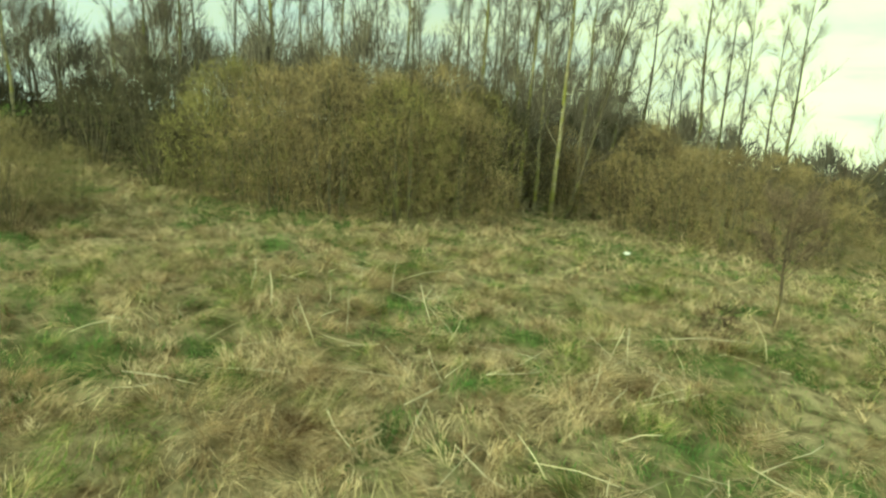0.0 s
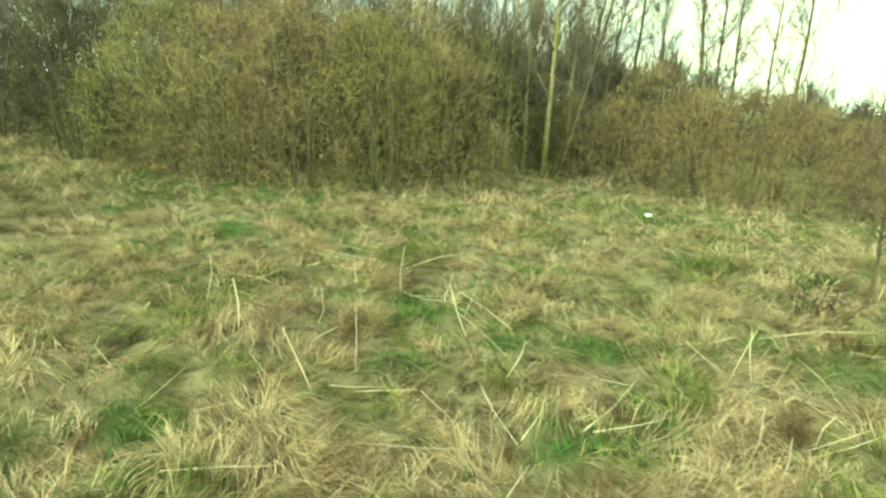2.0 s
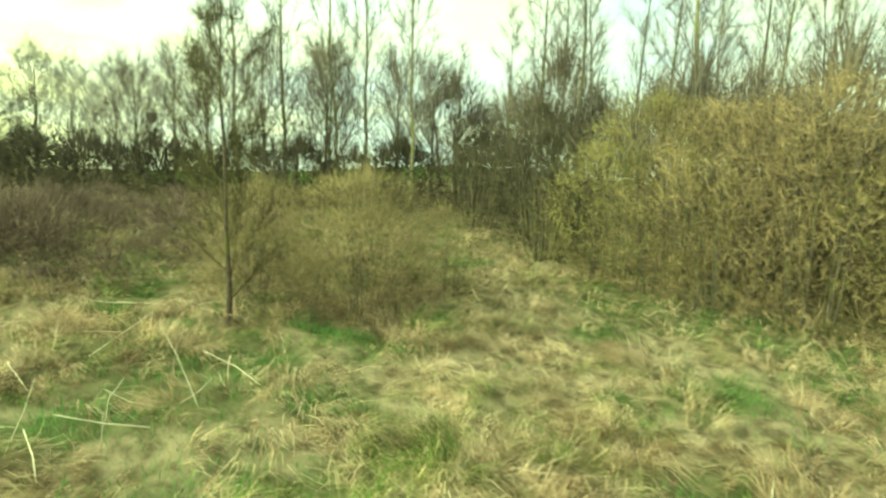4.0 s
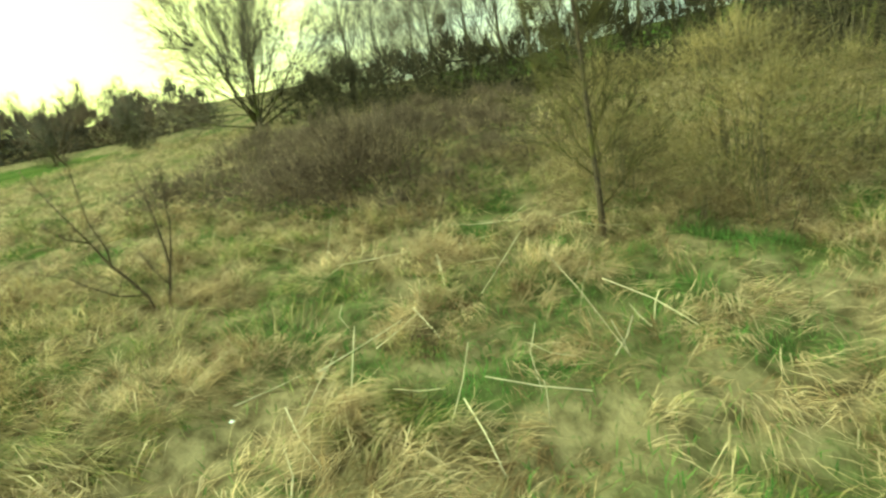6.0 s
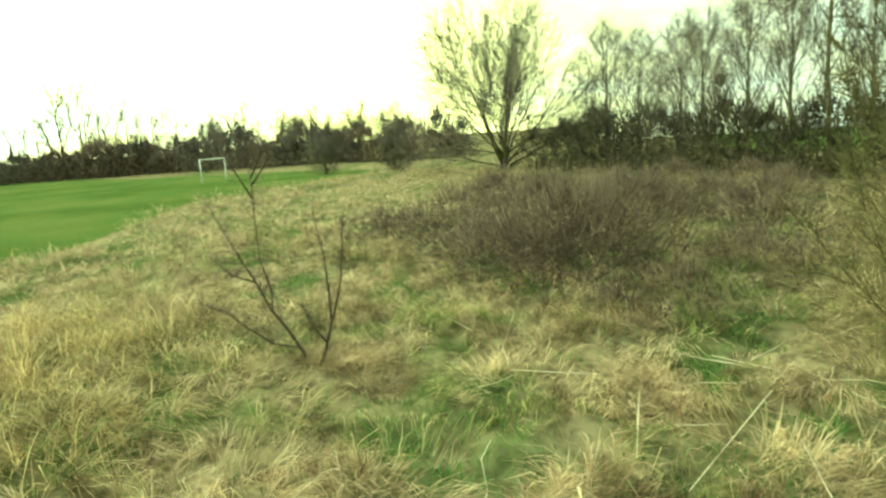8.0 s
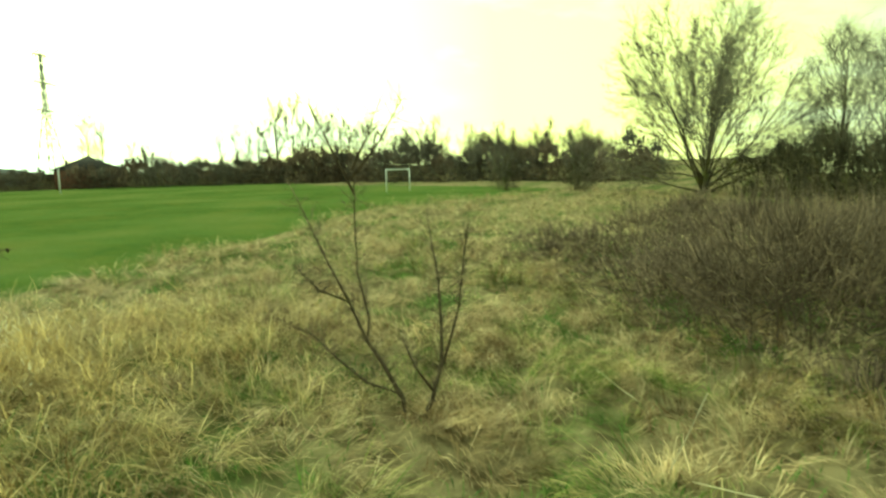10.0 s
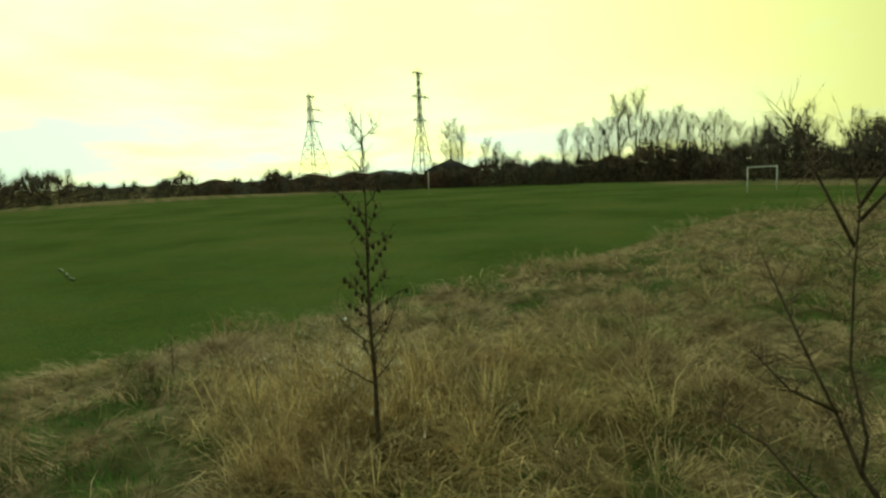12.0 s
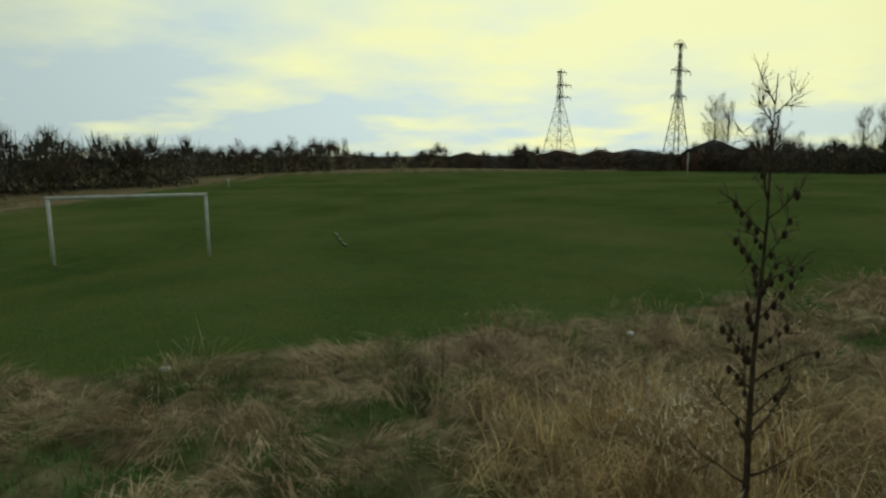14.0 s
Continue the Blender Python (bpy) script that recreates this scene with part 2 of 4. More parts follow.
mat_cone = twig_material("alder_cones", (0.0, (0.03, 0.022, 0.016)), (1.0, (0.09, 0.065, 0.045)))
mat_seed = twig_material("seed_heads", (0.0, (0.50, 0.43, 0.28)), (1.0, (0.80, 0.74, 0.58)))
mat_roof = plain_material("dark_tiles", (0.05, 0.045, 0.045), (0.09, 0.075, 0.07), 0.8)
mat_red_tiles = plain_material("red_tiles", (0.16, 0.075, 0.055), (0.11, 0.065, 0.05), 0.85)
mat_brick = plain_material("red_brick", (0.17, 0.085, 0.06), (0.12, 0.07, 0.055), 0.9)
mat_shed = plain_material("grey_cladding", (0.36, 0.39, 0.42), (0.27, 0.29, 0.31), 0.6)
mat_pane = plain_material("window_glass", (0.03, 0.035, 0.04), (0.05, 0.055, 0.06), 0.15)


# ---- the lie of the land ----
EDGE_X = (-70, -56, -48, -42, -29, -23.5, -18, -14, -10, -8.2, 0, 20)
EDGE_Y = (-13, -14, -16.5, -18, -12.7, -11, -9.9, -9.1, -8.5, -7.8, -6.5, -5.5)


def land(x, y):
    """The height of the ground, on arrays or numbers."""
    x, y = np.asarray(x, float), np.asarray(y, float)
    slope = -0.1755 - 0.0678 * x - 0.0532 * y
    level = 0.55 - np.log1p(np.exp(np.clip((0.55 - slope) * 3, -40, 40))) / 3  # the slope ends in the level field
    bend = np.clip((0.55 - slope) * 3, 40, None) - 40
    level = level - bend / 3 + 0.007 * np.clip(-x - 18, 0, 60)
    mound = 0.22 * np.exp(-(((x + 15.2) / 5) ** 2 + ((y + 3.4) / 3) ** 2))
    bank = 2.2 * np.exp(-(((x + 64) / 26) ** 2 + ((y - 46) / 18) ** 2))
    far_mound = 1.0 * np.exp(-(((x + 18) / 26) ** 2 + ((y + 104) / 12) ** 2))
    fall = 0.055 * np.clip(-x - 105, 0, None) / (1 + np.exp(np.clip(-(y + 5) / 8, -40, 40)))
    lumps = 0.06 * np.sin(1.9 * x + 0.7 * y) * np.sin(1.3 * y - 0.5 * x + 1.0) + 0.12 * np.sin(4.6 * x + 1.5 * np.sin(1.1 * y)) * np.sin(4.1 * y + 1.3 * np.sin(0.9 * x) + 0.6)
    wild = np.clip((y - np.interp(x, EDGE_X, EDGE_Y)) / 1.5, 0, 1)
    return level + mound + bank + far_mound - fall + lumps * (0.15 + 0.85 * wild)


def mown_at(x, y):
    """1 on the playing field, 0 in the rough."""
    x, y = np.asarray(x, float), np.asarray(y, float)
    near = np.clip(0.5 - (y - np.interp(x, EDGE_X, EDGE_Y)) / 1.6, 0, 1)
    left = np.clip(0.5 + ((8.0 + 0.03 * (y + 40)) - x - np.clip(-y - 60, 0, 100) * 0.16) / 4, 0, 1)
    far = np.clip(0.5 + (y + 88 + 0.05 * (x + 40)) / 6, 0, 1)
    right = np.clip(0.5 + (x + 66 - 0.22 * (y + 22)) / 5, 0, 1)
    beyond = np.clip((-x - 50) / 5, 0, 1) * np.clip((y - 12) / 6, 0, 1)  # the green field behind the hedgerow
    return np.maximum(np.minimum(np.minimum(near, left), np.minimum(far, right)), beyond)


def mesh_from(name, verts, faces, smooth=False):
    """A mesh from arrays of corners and of triangles or quads."""
    verts, faces = np.asarray(verts, np.float32), np.asarray(faces, np.int32)
    me = bpy.data.meshes.new(name)
    k = faces.shape[1]
    me.vertices.add(len(verts))
    me.vertices.foreach_set("co", verts.ravel())
    me.loops.add(faces.size)
    me.loops.foreach_set("vertex_index", faces.ravel())
    me.polygons.add(len(faces))
    me.polygons.foreach_set("loop_start", np.arange(0, faces.size, k, dtype=np.int32))
    me.polygons.foreach_set("use_smooth", np.full(len(faces), smooth))
    me.update(calc_edges=True)
    return me


def part(name, source, material, parent=None, label=""):
    """Links a mesh, a bmesh or a Shape as ONE object, under a thing or a part if one is given."""
    if isinstance(source, bmesh.types.BMesh):
        me = bpy.data.meshes.new(name)
        source.to_mesh(me)
        source.free()
    elif isinstance(source, Shape):
        me = source.mesh(name)
    else:
        me = source
    if not me.materials:
        me.materials.append(material)
    ob = new(name, me)
    ob.parent = parent
    return tagged(ob, label)


class Shape:
    """Gathers tubes, spikes and boxes into one mesh of triangles."""

    def __init__(self):
        self.v, self.f, self.count = [], [], 0

    def add(self, verts, faces):
        self.v.append(np.asarray(verts, float))
        self.f.append(np.asarray(faces, int) + self.count)
        self.count += len(verts)

    def tube(self, points, radii, sides=6):
        points, radii = np.asarray(points, float), np.asarray(radii, float)
        along = np.gradient(points, axis=0)
        along /= np.linalg.norm(along, axis=1, keepdims=True) + 1e-9
        ref = np.array((0.0, 0.0, 1.0)) if abs(along.mean(0)[2]) < 0.8 else np.array((1.0, 0.0, 0.0))
        u = np.cross(along, ref)
        u /= np.linalg.norm(u, axis=1, keepdims=True) + 1e-9
        w = np.cross(along, u)
        a = np.arange(sides) * 2 * np.pi / sides
        rings = points[:, None] + radii[:, None, None] * (np.cos(a)[None, :, None] * u[:, None] + np.sin(a)[None, :, None] * w[:, None])
        n = len(points)
        i, j = np.meshgrid(np.arange(n - 1), np.arange(sides), indexing="ij")
        i, j = i.ravel(), j.ravel()
        p, q = i * sides + j, i * sides + (j + 1) % sides
        quads = np.stack([p, q, q + sides, p + sides], 1)
        tris = np.concatenate([quads[:, [0, 1, 2]], quads[:, [0, 2, 3]]])
        caps = [[0, k + 1, k] for k in range(1, sides - 1)] + [[(n - 1) * sides, (n - 1) * sides + k, (n - 1) * sides + k + 1] for k in range(1, sides - 1)]
        self.add(rings.reshape(-1, 3), np.concatenate([tris, np.array(caps)]))

    def spikes(self, base, tip, radius):
        """Many thin three-sided tapering twigs at once."""
        base, tip = np.asarray(base, float), np.asarray(tip, float)
        n = len(base)
        along = tip - base
        along /= np.linalg.norm(along, axis=1, keepdims=True) + 1e-9
        ref = np.where(np.abs(along[:, 2:3]) < 0.8, (0.0, 0.0, 1.0), (1.0, 0.0, 0.0))
        u = np.cross(along, ref)
        u /= np.linalg.norm(u, axis=1, keepdims=True) + 1e-9
        w = np.cross(along, u)
        r = np.broadcast_to(radius, (n,))[:, None]
        ring = [base + r * (math.cos(a) * u + math.sin(a) * w) for a in (0, 2.094, 4.189)]
        verts = np.stack([*ring, tip], 1).reshape(-1, 3)
        k = np.arange(n)[:, None, None] * 4
        self.add(verts, (k + np.array([[0, 1, 3], [1, 2, 3], [2, 0, 3]])).reshape(-1, 3))

    def box(self, centre, size, turn=0.0):
        c = np.array([[x, y, z] for x in (-0.5, 0.5) for y in (-0.5, 0.5) for z in (-0.5, 0.5)]) * size
        ca, sa = math.cos(radians(turn)), math.sin(radians(turn))
        c = np.stack([c[:, 0] * ca - c[:, 1] * sa, c[:, 0] * sa + c[:, 1] * ca, c[:, 2]], 1) + centre
        quads = np.array([[0, 1, 3, 2], [4, 6, 7, 5], [0, 4, 5, 1], [2, 3, 7, 6], [0, 2, 6, 4], [1, 5, 7, 3]])
        self.add(c, np.concatenate([quads[:, [0, 1, 2]], quads[:, [0, 2, 3]]]))

    def mesh(self, name):
        return mesh_from(name, np.concatenate(self.v), np.concatenate(self.f), True)


LUSH_SPOTS = ((-15.4, 7.2, 2.2), (0.7, 8.2, 1.8), (-8.6, 6.0, 1.4), (-16.5, 17.6, 2.0), (-13.0, 18.2, 1.8), (-3.0, 25.5, 2.4), (-11.5, 6.4, 1.2), (-16.2, 3.6, 1.3), (-12.4, 0.6, 1.4), (-4.6, 12.4, 1.0), (-13.2, -3.9, 1.4), (-11.4, -3.2, 1.6), (-18.6, -1.2, 1.2), (-10.0, -5.0, 1.3), (-19.5, -4.5, 1.2), (-13.4, -2.2, 0.9), (-12.0, -1.6, 1.1), (-12.6, -3.0, 0.8), (-11.0, -4.6, 1.2), (-13.0, -6.0, 0.9), (-13.9, -3.8, 0.6))


def lush_at(x, y):
    """0 to 1: where fresh green has come through the dead grass."""
    v = np.sin(1.15 * x + 1.6 * np.sin(0.8 * y + 0.4)) * np.sin(1.3 * y + 1.7 * np.sin(0.7 * x)) + 0.45 * np.sin(3.4 * x - 1.1 * y) * np.sin(2.9 * y + 0.8 * x + 1.0)
    v = np.clip((v - 0.42) * 2.2, 0, 1)
    for a, b, wide in LUSH_SPOTS:
        v = np.maximum(v, np.clip(1.5 * np.exp(-((x - a) ** 2 + (y - b) ** 2) / wide ** 2) - 0.25, 0, 1) * (0.65 + 0.35 * np.sin(4 * x + 1.0) * np.sin(3.7 * y)))
    return v


def build_ground():
    """One sheet: fine near the walk, coarse out to the horizon."""
    def lines(a, b, fine, centre):
        out = list(np.arange(a, b + 1e-6, fine))
        step, lo, hi = fine, a, b
        while hi < centre + 1800:
            step *= 1.22
            hi += step
            lo -= step
            out = [lo, *out, hi]
        return np.array(out)
    xs, ys = lines(-34, 8, 0.3, 0), lines(-14, 30, 0.3, 0)
    gx, gy = np.meshgrid(xs, ys, indexing="ij")
    v = np.stack([gx, gy, land(gx, gy)], -1).reshape(-1, 3)
    i, j = np.meshgrid(np.arange(len(xs) - 1), np.arange(len(ys) - 1), indexing="ij")
    a = (i * len(ys) + j).ravel()
    me = mesh_from("ground", v, np.stack([a, a + len(ys), a + len(ys) + 1, a + 1], 1), True)
    layer = me.attributes.new("mown", "FLOAT", "POINT")
    layer.data.foreach_set("value", mown_at(v[:, 0], v[:, 1]).astype(np.float32))
    layer = me.attributes.new("lush", "FLOAT", "POINT")
    layer.data.foreach_set("value", lush_at(v[:, 0], v[:, 1]).astype(np.float32))
    tagged(part("ground", me, mat_ground), "rough tussocky meadow ground beside a mown green playing field", "ground", kind="structure")


build_ground()


# ---- grass ----
def swirl(x, y):
    """The way in which the winter grass has been laid over, as an angle."""
    return 2.2 * np.sin(0.45 * x + 0.3 * y) + 1.7 * np.sin(0.9 * y - 0.6 * x + 1.3) + 1.1 * np.sin(2.3 * x + 1.9 * y)


def tuft(x, y):
    """0 to 1: how strongly the grass stands in tussocks here."""
    return np.clip(0.5 + 0.28 * np.sin(2.7 * x + 1.2 * np.sin(1.1 * y)) + 0.28 * np.sin(3.1 * y + 1.4 * np.sin(1.3 * x) + 0.5) + 0.2 * np.sin(6.3 * x - 4.9 * y), 0, 1)


def blades(name, x, y, length, width, laid, material, rng, label, category, toss=0.7, way=None, slim=False, lift=0.0, tone=0.55):
    """Bent tapering blades at the places given; laid: 0 upright, 1 flat."""
    n = len(x)
    length, width, laid = (np.broadcast_to(a, (n,)) for a in (length, width, laid))
    root = np.stack([x, y, land(x, y) - 0.02 + lift], 1)
    way = (swirl(x, y) if way is None else way) + rng.normal(0, toss, n)
    lean = np.clip(laid + rng.normal(0, 0.18, n), 0.02, 1.0) * (np.pi / 2)
    out = np.stack([np.cos(way), np.sin(way), np.zeros(n)], 1)
    up = np.array((0.0, 0.0, 1.0))
    side = np.stack([-np.sin(way), np.cos(way), np.zeros(n)], 1) * (width / 2)[:, None]
    first, second = lean * 0.78, np.minimum(lean * 1.2, 1.9)
    mid = root + (length * 0.5)[:, None] * (np.sin(first)[:, None] * out + np.cos(first)[:, None] * up) + rng.normal(0, 0.10, (n, 3)) * (length * 0.5)[:, None]
    tip = mid + (length * 0.5)[:, None] * (np.sin(second)[:, None] * out + np.cos(second)[:, None] * up) + rng.normal(0, 0.18, (n, 3)) * (length * 0.5)[:, None]
    if slim:  # a lance of two triangles
        v = np.stack([root, mid - side, mid + side, tip], 1).reshape(-1, 3)
        f = (np.arange(n)[:, None, None] * 4 + np.array([[0, 2, 1], [1, 2, 3]])).reshape(-1, 3)
    else:
        v = np.stack([root - side, root + side, mid - side * 0.8, mid + side * 0.8, tip], 1).reshape(-1, 3)
        f = (np.arange(n)[:, None, None] * 5 + np.array([[0, 1, 3], [0, 3, 2], [2, 3, 4]])).reshape(-1, 3)
    me = mesh_from(name, v, f)
    layer = me.attributes.new("tone", "FLOAT", "POINT")
    layer.data.foreach_set("value", np.repeat(np.broadcast_to(tone, (n,)), len(v) // n).astype(np.float32))
    return tagged(part(name, me, material), label, category, kind="stuff")


SPINE = np.array([(0, 6), (-5, 9), (-9, 9), (-15, 6), (-17.5, 3), (-15.5, -3), (-12, -5)], float)


def near_spine(x, y):
    d = np.full(len(x), 1e9)
    for a, b in zip(SPINE[:-1], SPINE[1:]):
        ab = b - a
        s = np.clip(((x - a[0]) * ab[0] + (y - a[1]) * ab[1]) / (ab @ ab), 0, 1)
        d = np.minimum(d, np.hypot(x - a[0] - s * ab[0], y - a[1] - s * ab[1]))
    return d


def scatter(rng, count, x0, x1, y0, y1, keep):
    x, y = rng.uniform(x0, x1, count), rng.uniform(y0, y1, count)
    ok = rng.random(count) < keep(x, y)
    return x[ok], y[ok]


def tussocks(rng, count, x0, x1, y0, y1, keep, each, small=0.14, large=0.62, lock=7):
    """Blades gathered in hooded tussocks, each one combed over in its own direction: places, ways, lengths, lies and heights."""
    cx, cy = scatter(rng, count, x0, x1, y0, y1, keep)
    n = len(cx)
    wide = rng.uniform(small, large, n)
    many = np.maximum((each * (wide / large) ** 1.3 * rng.uniform(0.6, 1.4, n)).astype(int), 6)
    own = np.repeat(np.arange(n), many)
    a, r = rng.uniform(0, 2 * np.pi, len(own)), np.sqrt(rng.random(len(own)))
    lead = np.arange(len(own)) // lock * lock  # blades cling together in locks
    a, r = a[lead], r[lead]
    x, y = cx[own] + np.cos(a) * r * wide[own] + rng.normal(0, 0.014, len(own)), cy[own] + np.sin(a) * r * wide[own] + rng.normal(0, 0.014, len(own))
    main = (swirl(cx, cy) + rng.normal(0, 1.4, n))[own]
    # blades fall outwards from the middle, and all of them with the tussock's own lie
    comb = rng.uniform(0.4, 1.8, n)[own]
    fall = np.arctan2(comb * np.sin(main) + r * np.sin(a), comb * np.cos(main) + r * np.cos(a))
    size = (0.65 + 1.2 * wide * rng.uniform(0.7, 1.3, n))[own]
    lie = np.clip(rng.normal(1.07, 0.15, n), 0.35, 1.25)[own]
    lift = (wide * rng.uniform(0.2, 0.8, n))[own] * (1 - r ** 2) * rng.random(len(own)) ** 0.5
    tone = np.clip(0.66 * rng.random(n)[own] + 0.44 * rng.random(len(own))[lead] - 0.03, 0, 1)
    return x, y, fall + rng.normal(0, 0.35, len(own))[lead], size, lie, lift, tone


def build_grass():
    rng = np.random.default_rng(11)
    wild = lambda x, y: np.clip(1.15 - 1.6 * mown_at(x, y), 0, 1)  # noqa: E731
    x, y, fall, size, lie, lift, tone = tussocks(rng, 10500, -30, 8, -11.3, 27, lambda x, y: wild(x, y) * np.clip(1.2 - near_spine(x, y) / 13, 0.12, 1) * (0.12 + 0.95 * tuft(x, y) ** 1.4) * (1 - 0.7 * lush_at(x, y)) * np.clip(0.45 + ((x + 15.5) / 4) ** 2 + ((y + 3.6) / 3) ** 2, 0, 1), 230)
    far = np.clip(near_spine(x, y) / 9, 0.8, 2.0)
    blades("dry_grass", x, y, rng.uniform(0.22, 0.58, len(x)) * size, rng.uniform(0.006, 0.012, len(x)) * (0.55 + 0.5 * far), lie, mat_dry_grass, rng,
           "straw-coloured dead tussock grass laid over in swirls", "grass", toss=0.2, way=fall, slim=True, lift=lift, tone=tone)
    x, y = scatter(rng, 480000, -30, 9, -11.5, 29, lambda x, y: wild(x, y) * np.clip(1.2 - near_spine(x, y) / 14, 0.15, 1) * (0.06 + 0.13 * (1 - tuft(x, y)) + 0.8 * lush_at(x, y)))
    far = np.clip(near_spine(x, y) / 10, 0.6, 2.0)
    blades("green_grass", x, y, rng.uniform(0.10, 0.26, len(x)), rng.uniform(0.007, 0.014, len(x)) * (0.7 + 0.6 * far), 0.45, mat_green_grass, rng, "fresh green grass growing up between the dead tussocks", "grass", toss=2.0, slim=True)
    # rough grass farther off
    x, y, fall, size, lie, lift, tone = tussocks(rng, 9000, -60, 14, -22, 34, lambda x, y: wild(x, y) * (near_spine(x, y) > 8) * 0.9, 30, lock=4)
    blades("distant_dry_grass", x, y, rng.uniform(0.35, 0.7, len(x)) * size, rng.uniform(0.012, 0.024, len(x)), lie * 0.9, mat_dry_grass, rng, "pale dead grass of the rough ground farther off", "grass", toss=0.3, way=fall, slim=True, lift=lift, tone=0.32 + 0.68 * tone)
    # golden tall grass round the sapling
    x, y, fall, size, lie, lift, tone = tussocks(rng, 3000, -21, -9, -9, 1, lambda x, y: wild(x, y) * np.exp(-(((x + 16.6) / 2.3) ** 2 + ((y + 3.2) / 2.1) ** 2)) * np.clip((-13.9 - x) / 0.9, 0, 1), 90)
    blades("golden_grass", x, y, rng.uniform(0.3, 0.75, len(x)) * size, rng.uniform(0.006, 0.013, len(x)), lie * rng.uniform(0.82, 1.05, len(x)), mat_gold_grass, rng, "tall golden dead grass round the alder sapling", "grass", toss=0.9, way=fall, lift=lift, tone=tone, slim=True)
    x, y, fall, size, lie, lift, tone = tussocks(rng, 1250, -19.5, -12, -6.5, 0, lambda x, y: np.exp(-(((x + 15.9) / 1.3) ** 2 + ((y + 3.4) / 1.5) ** 2)) * np.clip((-14.2 - x) / 0.6, 0, 1), 60, 0.06, 0.2, 5)
    blades("tall_golden_grass", x, y, rng.uniform(0.35, 0.85, len(x)), rng.uniform(0.006, 0.011, len(x)), 0.26 + 0.5 * lie * rng.random(len(x)), mat_gold_grass, rng, "tall golden grass standing in tufts at the foot of the alder sapling", "grass", toss=0.35, way=fall, slim=True, tone=0.12 + 0.88 * tone)
    # pale seed heads among it
    a, r = rng.uniform(0, 2 * np.pi, 900), np.abs(rng.normal(0, 1, 900))
    x, y = -16.1 + 0.85 * r * np.cos(a), -3.8 + 1.2 * r * np.sin(a)
    top = np.stack([x, y, land(x, y) + rng.uniform(0.3, 0.75, len(x))], 1)
    heads = Shape()
    heads.spikes(top, top + rng.normal(0, 0.03, top.shape) + (0, 0, 0.04), 0.008)
    tagged(part("seed_head", heads, mat_seed), "pale fluffy seed heads above the dead grass", "grass", kind="stuff")
    # short grass of the field, near the rough
    x, y = scatter(rng, 60000, -32, 6, -20, -7, lambda x, y: mown_at(x, y) * np.clip(1.1 - (-y - 8) / 11, 0.0, 1))
    blades("mown_grass", x, y, rng.uniform(0.04, 0.09, len(x)), rng.uniform(0.008, 0.016, len(x)), 0.78, mat_mown, rng, "short mown green grass of the playing field", "grass", toss=2.0, slim=True)


build_grass()


# ---- trees and shrubs ----
def turned(way, rng, amount):
    v = way + rng.normal(0, amount, 3)
    return v / np.linalg.norm(v)


def shoots(crown, homes, ways, long, thick, rng, side=2):
    """Twigs at the places given, each with finer side shoots."""
    homes, ways = np.array(homes), np.array(ways)
    far = (long * rng.uniform(0.5, 1.35, len(homes)))[:, None]
    tips = homes + ways * far
    crown.spikes(homes, tips, thick)
    for k in range(side):
        g = rng.uniform(0.15, 0.85, (len(homes), 1))
        aim = ways + rng.normal(0, 0.55, ways.shape)
        aim /= np.linalg.norm(aim, axis=1, keepdims=True)
        root = homes + (tips - homes) * g
        crown.spikes(root, root + aim * far * (1 - g) * 0.8, thick * 0.7)


